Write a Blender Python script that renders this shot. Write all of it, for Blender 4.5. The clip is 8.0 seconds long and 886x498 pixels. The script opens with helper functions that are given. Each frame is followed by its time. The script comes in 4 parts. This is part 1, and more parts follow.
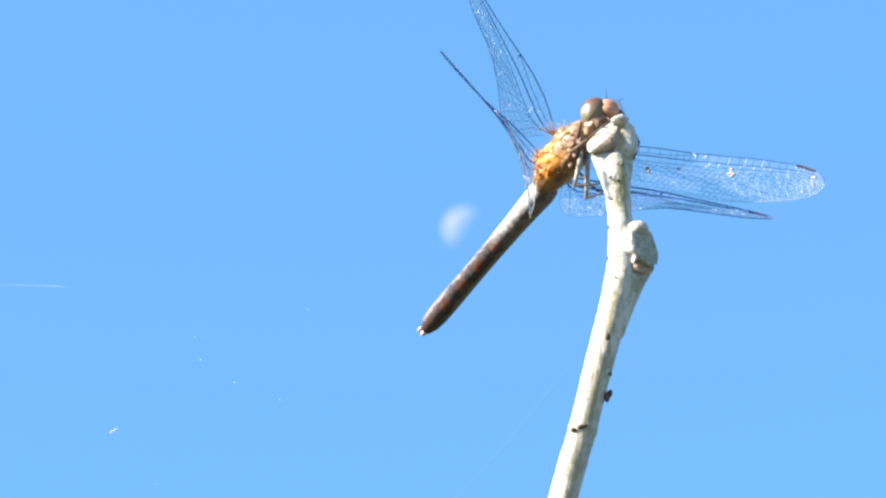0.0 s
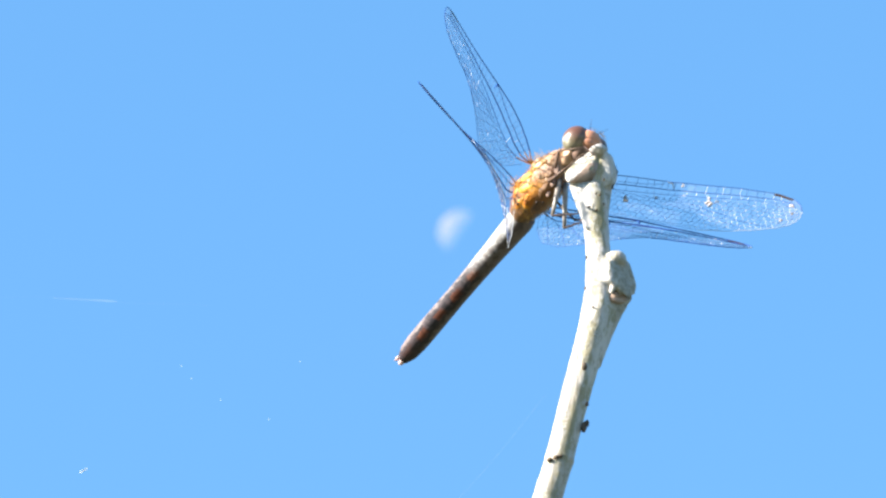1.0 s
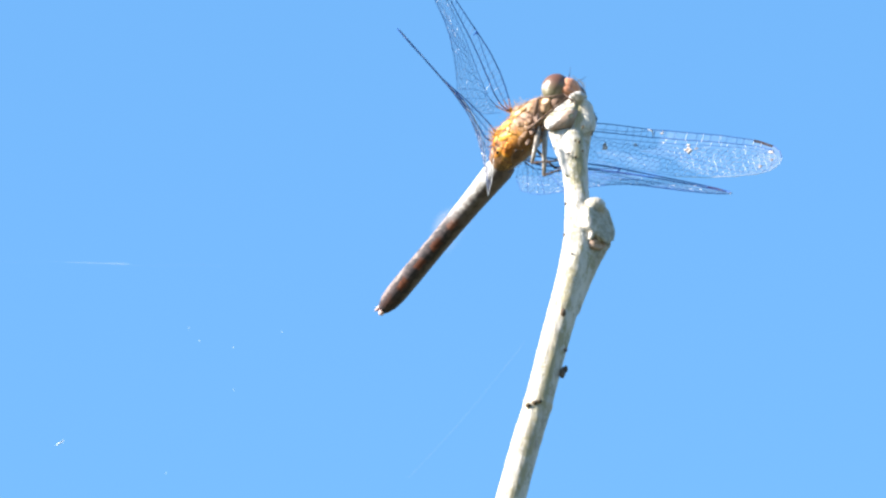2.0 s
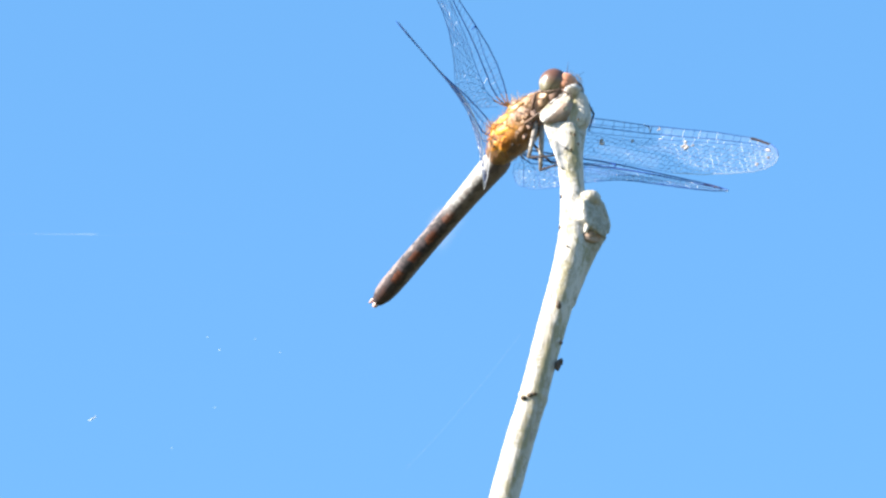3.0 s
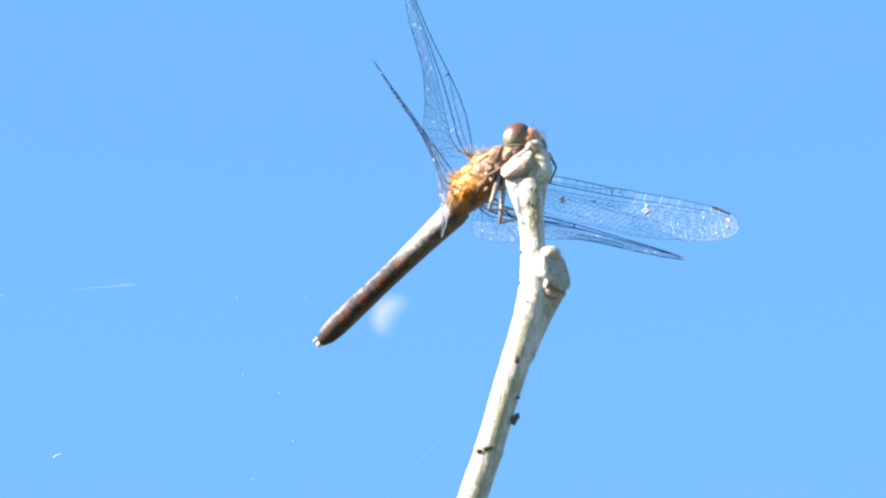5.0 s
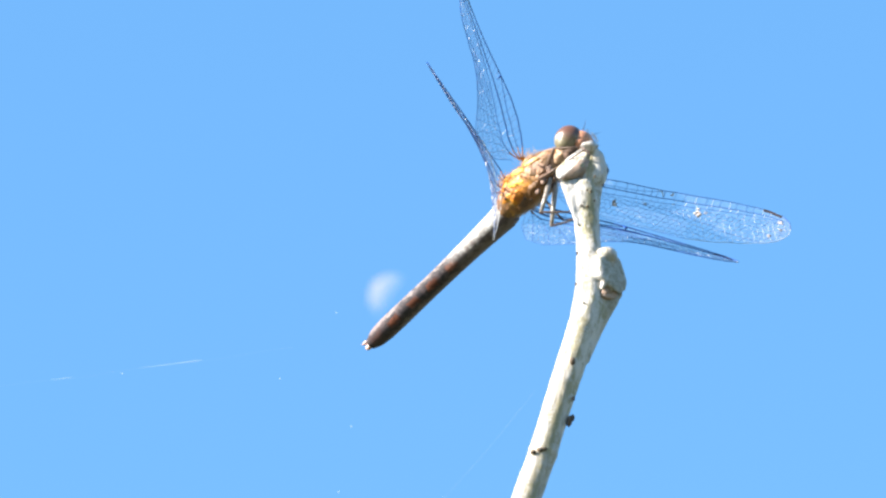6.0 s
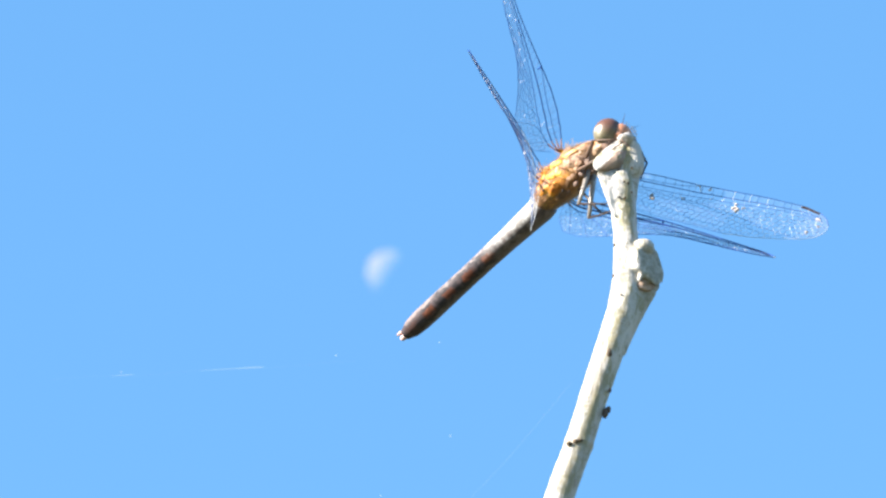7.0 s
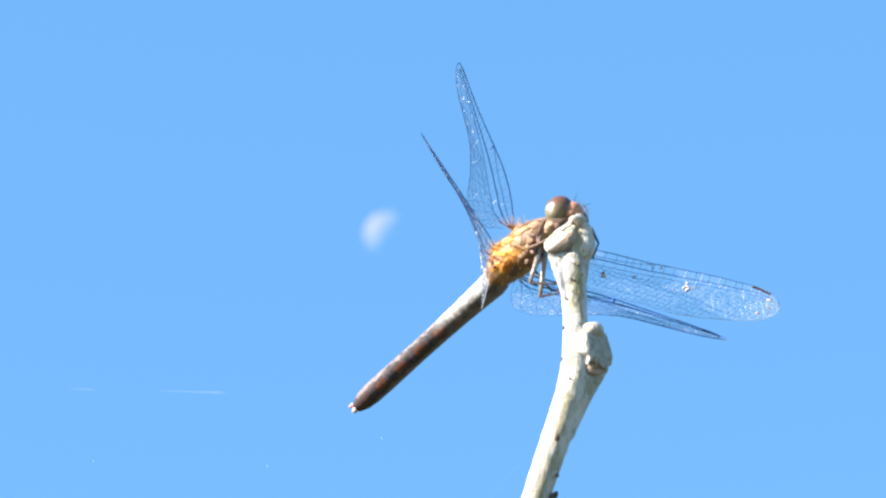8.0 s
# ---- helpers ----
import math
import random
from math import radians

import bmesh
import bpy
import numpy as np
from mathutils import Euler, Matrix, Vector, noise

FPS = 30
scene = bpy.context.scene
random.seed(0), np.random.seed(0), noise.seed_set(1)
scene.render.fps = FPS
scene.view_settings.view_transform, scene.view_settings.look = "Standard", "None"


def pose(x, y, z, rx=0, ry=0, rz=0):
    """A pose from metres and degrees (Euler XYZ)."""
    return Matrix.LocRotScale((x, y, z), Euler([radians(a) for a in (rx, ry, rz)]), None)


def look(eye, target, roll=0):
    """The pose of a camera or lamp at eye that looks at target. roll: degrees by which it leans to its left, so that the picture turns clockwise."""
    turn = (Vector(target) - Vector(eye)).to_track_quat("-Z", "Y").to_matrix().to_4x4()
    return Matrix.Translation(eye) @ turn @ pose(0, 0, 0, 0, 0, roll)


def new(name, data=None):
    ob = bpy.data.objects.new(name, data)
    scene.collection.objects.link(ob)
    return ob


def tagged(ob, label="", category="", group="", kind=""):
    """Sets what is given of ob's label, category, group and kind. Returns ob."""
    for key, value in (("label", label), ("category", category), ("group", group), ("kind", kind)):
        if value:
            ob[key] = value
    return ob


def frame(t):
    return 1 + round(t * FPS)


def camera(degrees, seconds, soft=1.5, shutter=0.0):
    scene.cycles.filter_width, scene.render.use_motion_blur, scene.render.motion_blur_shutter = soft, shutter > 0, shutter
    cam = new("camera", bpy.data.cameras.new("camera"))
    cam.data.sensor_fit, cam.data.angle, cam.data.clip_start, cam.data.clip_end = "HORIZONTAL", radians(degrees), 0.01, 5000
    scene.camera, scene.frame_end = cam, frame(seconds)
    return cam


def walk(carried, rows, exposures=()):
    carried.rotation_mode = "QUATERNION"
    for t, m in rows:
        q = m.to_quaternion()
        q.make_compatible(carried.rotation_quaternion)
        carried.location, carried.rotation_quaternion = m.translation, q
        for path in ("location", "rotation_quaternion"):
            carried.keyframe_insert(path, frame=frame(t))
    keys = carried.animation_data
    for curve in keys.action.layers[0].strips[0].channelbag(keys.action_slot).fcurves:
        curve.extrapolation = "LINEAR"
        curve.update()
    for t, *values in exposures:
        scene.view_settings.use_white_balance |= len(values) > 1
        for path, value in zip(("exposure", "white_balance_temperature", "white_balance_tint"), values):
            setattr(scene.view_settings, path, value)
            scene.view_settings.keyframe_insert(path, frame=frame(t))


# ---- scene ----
MM = 0.001

# ---- camera and its way ----
cam = camera(10.0, 8.0, soft=2.4)
cam.data.dof.use_dof = True
cam.data.dof.focus_distance = 0.600
cam.data.dof.aperture_fstop = 115.0
walk(cam, [
    (0.0, pose(-0.02329, -0.51102, 1.30220, 119.963, 0.207, 0.180)),
    (0.1, pose(-0.02235, -0.51113, 1.30239, 119.994, 0.158, 0.144)),
    (0.2, pose(-0.02107, -0.51209, 1.30407, 120.026, 0.110, 0.109)),
    (0.3, pose(-0.01993, -0.51197, 1.30387, 120.039, 0.062, 0.073)),
    (0.4, pose(-0.02110, -0.51240, 1.30461, 120.048, 0.010, 0.043)),
    (0.5, pose(-0.02075, -0.51289, 1.30546, 120.057, -0.041, 0.013)),
    (0.6, pose(-0.02077, -0.51280, 1.30530, 120.046, -0.033, 0.010)),
    (0.7, pose(-0.02125, -0.51245, 1.30469, 120.034, -0.025, 0.008)),
    (0.8, pose(-0.02172, -0.51255, 1.30488, 120.023, -0.016, 0.005)),
    (0.9, pose(-0.02141, -0.51249, 1.30479, 120.011, -0.008, 0.003)),
    (1.0, pose(-0.02123, -0.51250, 1.30481, 120.000, -0.000, 0.000)),
    (1.1, pose(-0.02113, -0.51237, 1.30458, 119.985, 0.024, 0.006)),
    (1.2, pose(-0.02076, -0.51164, 1.30332, 119.969, 0.047, 0.013)),
    (1.3, pose(-0.02047, -0.51045, 1.30126, 119.973, 0.071, 0.019)),
    (1.4, pose(-0.02031, -0.51009, 1.30063, 119.984, 0.094, 0.025)),
    (1.5, pose(-0.01981, -0.51008, 1.30063, 120.000, 0.118, 0.032)),
    (1.6, pose(-0.01913, -0.50961, 1.29980, 120.010, 0.021, -0.018)),
    (1.7, pose(-0.01851, -0.50920, 1.29910, 120.019, -0.077, -0.067)),
    (2.8, pose(-0.02136, -0.51007, 1.30062, 119.950, 0.424, 0.196)),
    (2.9, pose(-0.02044, -0.50974, 1.30007, 119.969, 0.265, 0.081)),
    (3.0, pose(-0.01911, -0.50903, 1.29884, 119.987, 0.106, -0.034)),
    (3.1, pose(-0.01765, -0.50824, 1.29747, 120.013, 0.025, -0.052)),
    (3.2, pose(-0.01665, -0.50832, 1.29759, 120.038, -0.053, -0.075)),
    (3.3, pose(-0.01734, -0.50977, 1.30012, 120.057, -0.107, -0.140)),
    (3.4, pose(-0.01777, -0.51092, 1.30213, 120.109, -0.158, -0.211)),
    (3.5, pose(-0.01730, -0.51034, 1.30119, 120.282, -0.175, -0.339)),
    (3.6, pose(-0.01798, -0.51021, 1.30103, 120.487, -0.188, -0.487)),
    (3.7, pose(-0.01873, -0.51157, 1.30335, 120.686, -0.214, -0.613)),
    (3.8, pose(-0.01844, -0.51255, 1.30497, 120.853, -0.285, -0.662)),
    (3.9, pose(-0.01810, -0.51277, 1.30532, 120.928, -0.323, -0.766)),
    (4.0, pose(-0.01789, -0.51272, 1.30525, 121.009, -0.363, -0.870)),
    (4.1, pose(-0.01792, -0.51224, 1.30447, 121.025, -0.286, -0.903)),
    (4.2, pose(-0.01768, -0.51103, 1.30248, 121.028, -0.210, -0.936)),
    (4.3, pose(-0.01926, -0.50963, 1.30019, 121.068, -0.145, -0.950)),
    (4.4, pose(-0.02138, -0.50868, 1.29865, 121.077, -0.079, -0.964)),
    (4.5, pose(-0.02212, -0.50814, 1.29775, 121.116, -0.034, -0.944)),
    (4.6, pose(-0.02171, -0.50773, 1.29709, 121.072, -0.132, -0.950)),
    (4.7, pose(-0.02101, -0.50675, 1.29548, 121.028, -0.226, -0.961)),
    (5.8, pose(-0.02412, -0.50875, 1.29893, 120.931, -0.099, -1.028)),
    (5.9, pose(-0.02589, -0.50942, 1.30011, 120.828, -0.047, -0.968)),
    (6.0, pose(-0.02822, -0.50814, 1.29800, 120.725, 0.005, -0.908)),
    (6.1, pose(-0.02936, -0.50643, 1.29515, 120.691, -0.125, -0.983)),
    (6.2, pose(-0.03021, -0.50604, 1.29452, 120.661, -0.470, -1.185)),
    (6.3, pose(-0.03070, -0.50646, 1.29523, 120.622, -0.298, -1.084)),
    (6.4, pose(-0.03224, -0.50690, 1.29601, 120.584, -0.190, -1.021)),
    (6.5, pose(-0.03285, -0.50713, 1.29641, 120.547, -0.082, -0.958)),
    (6.6, pose(-0.03240, -0.50741, 1.29687, 120.528, -0.097, -0.973)),
    (6.7, pose(-0.03289, -0.50814, 1.29813, 120.509, -0.111, -0.987)),
    (6.8, pose(-0.03325, -0.50864, 1.29899, 120.490, -0.126, -1.002)),
    (6.9, pose(-0.03307, -0.50878, 1.29923, 120.471, -0.141, -1.016)),
    (7.0, pose(-0.03282, -0.50895, 1.29953, 120.452, -0.155, -1.031)),
    (7.1, pose(-0.03124, -0.50987, 1.30104, 120.385, -0.231, -1.079)),
    (7.2, pose(-0.03037, -0.51034, 1.30182, 120.317, -0.307, -1.128)),
    (7.3, pose(-0.02885, -0.51082, 1.30261, 120.249, -0.383, -1.177)),
    (7.4, pose(-0.02790, -0.51043, 1.30191, 120.182, -0.459, -1.226)),
    (7.5, pose(-0.02641, -0.50999, 1.30111, 120.114, -0.535, -1.274)),
    (7.6, pose(-0.02562, -0.51016, 1.30138, 120.098, -0.586, -1.306)),
    (7.7, pose(-0.02581, -0.51153, 1.30376, 120.081, -0.637, -1.337)),
    (7.8, pose(-0.02683, -0.51362, 1.30739, 120.064, -0.688, -1.368)),
    (7.9, pose(-0.02755, -0.51477, 1.30941, 120.047, -0.739, -1.400)),
    (8.0, pose(-0.02749, -0.51598, 1.31151, 120.031, -0.790, -1.431)),
], exposures=[(0.0, 1.89), (3.5, 1.88), (4.0, 1.92), (4.5, 1.95), (5.8, 1.92), (6.5, 1.90), (7.5, 1.88), (8.0, 1.86)])

# ---- sky and sun ----
SUN = Vector((-0.835, -0.285, 0.470)).normalized()
sun_height, sun_turn = math.asin(SUN.z), math.atan2(SUN.x, SUN.y)
world = bpy.data.worlds.new("sky")
scene.world = world
world.use_nodes = True
wn, wl = world.node_tree.nodes, world.node_tree.links
sky = wn.new("ShaderNodeTexSky")
sky.sky_type, sky.sun_disc = "NISHITA", False
sky.sun_elevation, sky.sun_rotation = sun_height, sun_turn
sky.air_density, sky.dust_density, sky.ozone_density = 1.0, 0.1, 1.8
clear = wn.new("ShaderNodeHueSaturation")
clear.inputs["Saturation"].default_value = 1.24
wl.new(sky.outputs["Color"], clear.inputs["Color"])
even = wn.new("ShaderNodeMix")  # clear dry air: the sky pales little towards the horizon
even.data_type = "RGBA"
even.inputs[0].default_value, even.inputs[7].default_value = 0.5, (0.52, 1.40, 2.62, 1.0)
wl.new(clear.outputs["Color"], even.inputs[6])
wl.new(even.outputs[2], wn["Background"].inputs["Color"])
wn["Background"].inputs["Strength"].default_value = 0.10
sun = new("sun", bpy.data.lights.new("sun", "SUN"))
sun.data.energy, sun.data.angle, sun.data.color = 5.0, radians(0.5), (1.0, 0.95, 0.86)
sun.matrix_world = look(SUN * 50, (0, 0, 0))


# ---- materials ----
class Mat:
    """A node material with short ways to add its nodes."""

    def __init__(self, name):
        self.m = bpy.data.materials.new(name)
        self.m.use_nodes = True
        self.n, self.l = self.m.node_tree.nodes, self.m.node_tree.links
        self.b = self.n["Principled BSDF"]
        self.where = self.n.new("ShaderNodeTexCoord").outputs["Object"]

    def put(self, value, socket):
        if isinstance(value, bpy.types.NodeSocket):
            self.l.new(value, socket)
        else:
            socket.default_value = value
        return self

    def set(self, **values):
        for key, value in values.items():
            self.put(value, self.b.inputs[key.replace("_", " ")])
        return self

    def noise(self, scale, detail=4.0, rough=0.6, stretch=None):
        t = self.n.new("ShaderNodeTexNoise")
        t.inputs["Scale"].default_value, t.inputs["Detail"].default_value, t.inputs["Roughness"].default_value = scale, detail, rough
        where = self.where
        if stretch:
            g = self.n.new("ShaderNodeMapping")
            g.inputs["Scale"].default_value = stretch
            self.l.new(where, g.inputs["Vector"])
            where = g.outputs["Vector"]
        self.l.new(where, t.inputs["Vector"])
        return t.outputs["Fac"]

    def cells(self, scale):
        t = self.n.new("ShaderNodeTexVoronoi")
        t.inputs["Scale"].default_value = scale
        self.l.new(self.where, t.inputs["Vector"])
        return t.outputs["Distance"]

    def patches(self, scale, warp=0.0):
        """Random value and edge distance of irregular plates, their borders bent by warp."""
        out, where = [], self.where
        if warp:
            w, add, size = self.n.new("ShaderNodeTexNoise"), self.n.new("ShaderNodeVectorMath"), self.n.new("ShaderNodeVectorMath")
            w.inputs["Scale"].default_value = 550
            size.operation, size.inputs["Scale"].default_value = "SCALE", warp
            self.l.new(where, w.inputs["Vector"])
            self.l.new(w.outputs["Color"], size.inputs[0])
            self.l.new(where, add.inputs[0])
            self.l.new(size.outputs["Vector"], add.inputs[1])
            where = add.outputs["Vector"]
        for feature, socket in (("F1", "Color"), ("DISTANCE_TO_EDGE", "Distance")):
            t = self.n.new("ShaderNodeTexVoronoi")
            t.feature = feature
            t.inputs["Scale"].default_value = scale
            self.l.new(where, t.inputs["Vector"])
            out.append(t.outputs[socket])
        g = self.n.new("ShaderNodeSeparateColor")
        self.l.new(out[0], g.inputs[0])
        return g.outputs[0], out[1]

    def axis(self, k):
        s = self.n.new("ShaderNodeSeparateXYZ")
        self.l.new(self.where, s.inputs[0])
        return s.outputs[k]

    def calc(self, op, a, b=0.0):
        c = self.n.new("ShaderNodeMath")
        c.operation = op
        self.put(a, c.inputs[0]).put(b, c.inputs[1])
        return c.outputs[0]

    def step(self, value, low, high):
        r = self.n.new("ShaderNodeMapRange")
        r.interpolation_type = "SMOOTHSTEP"
        self.put(value, r.inputs["Value"])
        r.inputs["From Min"].default_value, r.inputs["From Max"].default_value = low, high
        return r.outputs["Result"]

    def mix(self, fac, a, b):
        x = self.n.new("ShaderNodeMix")
        x.data_type = "RGBA"
        self.put(fac, x.inputs[0]).put(a, x.inputs[6]).put(b, x.inputs[7])
        return x.outputs[2]

    def bump(self, height, strength=0.4, distance=0.0002):
        k = self.n.new("ShaderNodeBump")
        k.inputs["Strength"].default_value, k.inputs["Distance"].default_value = strength, distance
        self.l.new(height, k.inputs["Height"])
        self.l.new(k.outputs["Normal"], self.b.inputs["Normal"])
        return self

    def see_through(self, share):
        """Lets a share of the light pass straight through."""
        t, x = self.n.new("ShaderNodeBsdfTransparent"), self.n.new("ShaderNodeMixShader")
        self.put(share, x.inputs[0])
        self.l.new(self.b.outputs[0], x.inputs[1])
        self.l.new(t.outputs[0], x.inputs[2])
        self.l.new(x.outputs[0], self.n["Material Output"].inputs["Surface"])
        return self


def rgb(r, g, b):
    return (r, g, b, 1.0)


def plain(name, colour, rough=0.6, grain=900.0, dark=0.7, **more):
    m = Mat(name)
    low = rgb(*[c * dark for c in colour[:3]])
    m.set(Base_Color=m.mix(m.step(m.noise(grain), 0.35, 0.65), low, colour), Roughness=rough, **more)
    m.bump(m.noise(grain * 3), 0.2, 0.00005)
    return m.m


def bark_material():
    m = Mat("bleached_bark")
    broad, fine = m.noise(260, 5, 0.65, (1, 1, 0.35)), m.noise(1500, 4, 0.7, (1, 1, 0.25))
    c = m.mix(m.step(broad, 0.34, 0.60), rgb(0.37, 0.320, 0.270), rgb(0.52, 0.472, 0.432))
    c = m.mix(m.calc("MULTIPLY", m.step(fine, 0.52, 0.74), 0.7), c, rgb(0.175, 0.135, 0.090))
    lichen = m.calc("MULTIPLY", m.step(m.noise(330, 4, 0.65, (1, 1, 0.3)), 0.48, 0.60), m.step(m.noise(1700, 3, 0.7), 0.36, 0.58))
    c = m.mix(m.calc("MULTIPLY", lichen, 0.85), c, rgb(0.255, 0.22, 0.115))
    crust_shade = m.calc("MULTIPLY", m.step(m.noise(620, 5, 0.7, (1, 1, 0.6)), 0.50, 0.60), m.step(m.noise(2600, 3, 0.7), 0.42, 0.56))
    c = m.mix(m.calc("MULTIPLY", crust_shade, 0.65), c, rgb(0.215, 0.19, 0.11))
    # an olive streak along the stem, painted where its lit side turns to shade
    axis = m.calc("MINIMUM", m.calc("ADD", m.calc("MULTIPLY", m.calc("SUBTRACT", m.axis(2), 1.549), 0.249), 0.036), 0.0467)
    wob = m.calc("MULTIPLY", m.calc("SUBTRACT", m.noise(420, 4, 0.65, (1, 1, 0.4)), 0.5), 0.0016)
    off = m.calc("ADD", m.calc("SUBTRACT", m.axis(0), axis), wob)
    streak = m.calc("MULTIPLY", m.calc("MULTIPLY", m.step(off, -0.0004, 0.0002), m.step(off, 0.0013, 0.0007)), m.step(m.noise(900, 4, 0.7, (1, 1, 0.5)), 0.30, 0.58))
    clean = m.calc("MAXIMUM", m.step(m.axis(2), 1.5935, 1.5910), m.step(m.axis(2), 1.6005, 1.6030))  # none on the side bud
    c = m.mix(m.calc("MULTIPLY", m.calc("MULTIPLY", streak, clean), 0.8), c, rgb(0.25, 0.205, 0.095))
    # grey-green mottling that deepens the shaded flank of the side bud by colour
    crust_shade = m.calc("MULTIPLY", m.step(m.calc("ADD", m.axis(0), wob), 0.0483, 0.0491), m.calc("MULTIPLY", m.step(m.axis(2), 1.5992, 1.5978), m.step(m.axis(2), 1.5905, 1.5925)))
    c = m.mix(m.calc("MULTIPLY", crust_shade, m.step(m.noise(1000, 4, 0.7), 0.28, 0.56)), c, m.mix(m.step(m.noise(1800, 4, 0.7), 0.42, 0.58), rgb(0.225, 0.195, 0.14), rgb(0.33, 0.295, 0.24)))
    pits = m.calc("MULTIPLY", m.step(m.cells(1300), 0.16, 0.08), m.step(m.noise(240, 2), 0.55, 0.68))
    c = m.mix(pits, c, rgb(0.09, 0.07, 0.045))
    m.set(Base_Color=c, Roughness=0.75)
    return m.bump(m.calc("ADD", broad, m.calc("MULTIPLY", fine, 0.6)), 0.65, 0.0005).m


def thorax_material():
    """Amber plates with cream and rust blotches, pinkish towards the neck, brown below."""
    m = Mat("amber_thorax")
    x, y, z = m.axis(0), m.axis(1), m.axis(2)
    wob = m.calc("MULTIPLY", m.calc("SUBTRACT", m.noise(500, 3), 0.5), 0.003)
    c = m.mix(m.step(m.noise(520, 5, 0.65), 0.40, 0.60), rgb(0.24, 0.07, 0.004), rgb(0.50, 0.21, 0.015))
    pick, seam = m.patches(300, 0.0016)
    c = m.mix(m.calc("MULTIPLY", m.step(pick, 0.58, 0.66), m.step(m.noise(700, 4), 0.30, 0.50)), c, rgb(0.60, 0.36, 0.11))
    c = m.mix(m.calc("MULTIPLY", m.step(pick, 0.30, 0.20), 0.8), c, rgb(0.22, 0.068, 0.008))
    c = m.mix(m.calc("MULTIPLY", m.step(seam, 0.13, 0.0), m.calc("MULTIPLY", m.step(m.noise(600, 3), 0.40, 0.62), 0.4)), c, rgb(0.07, 0.024, 0.006))
    c = m.mix(m.calc("MULTIPLY", m.step(m.calc("ADD", m.calc("SUBTRACT", y, m.calc("MULTIPLY", z, 0.28)), wob), -0.0014, -0.0030), 0.8), c, m.mix(m.step(m.noise(560, 5, 0.7), 0.43, 0.57), rgb(0.17, 0.048, 0.004), rgb(0.58, 0.26, 0.02)))
    front = m.mix(m.step(m.noise(900, 4, 0.7), 0.42, 0.60), rgb(0.15, 0.085, 0.058), rgb(0.42, 0.27, 0.19))
    c = m.mix(m.calc("MULTIPLY", m.step(m.calc("ADD", y, wob), 0.0004, 0.0026), 0.8), c, front)
    # brown belly, deepened towards its left with the shade of that side
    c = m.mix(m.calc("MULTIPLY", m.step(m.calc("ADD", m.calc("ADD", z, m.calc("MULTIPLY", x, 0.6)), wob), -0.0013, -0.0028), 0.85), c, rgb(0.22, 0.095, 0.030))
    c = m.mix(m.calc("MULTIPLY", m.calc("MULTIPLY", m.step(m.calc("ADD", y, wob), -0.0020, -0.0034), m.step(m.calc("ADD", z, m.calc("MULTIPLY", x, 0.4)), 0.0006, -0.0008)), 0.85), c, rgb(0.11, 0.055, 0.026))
    c = m.mix(m.calc("MULTIPLY", m.step(m.cells(1500), 0.22, 0.10), m.step(m.noise(500, 2), 0.5, 0.6)), c, rgb(0.05, 0.02, 0.006))
    m.set(Base_Color=c, Roughness=0.55)
    return m.bump(m.calc("ADD", m.calc("MULTIPLY", m.step(seam, 0.0, 0.16), 0.6), m.calc("MULTIPLY", m.noise(1500, 5, 0.7), 1.2)), 0.35, 0.0002).m


def plate_material(name, light, dark):
    """One plate of the thorax, mottled towards its seams."""
    m = Mat(name)
    c = m.mix(m.step(m.noise(420, 4, 0.6), 0.34, 0.58), rgb(*dark), rgb(*light))
    pores = m.calc("MULTIPLY", m.step(m.cells(1900), 0.20, 0.08), m.step(m.noise(600, 2), 0.50, 0.62))
    m.set(Base_Color=m.mix(pores, c, rgb(dark[0] * 0.3, dark[1] * 0.3, dark[2] * 0.3)), Roughness=0.55)
    return m.bump(m.noise(1300, 4, 0.6), 0.35, 0.00012).m


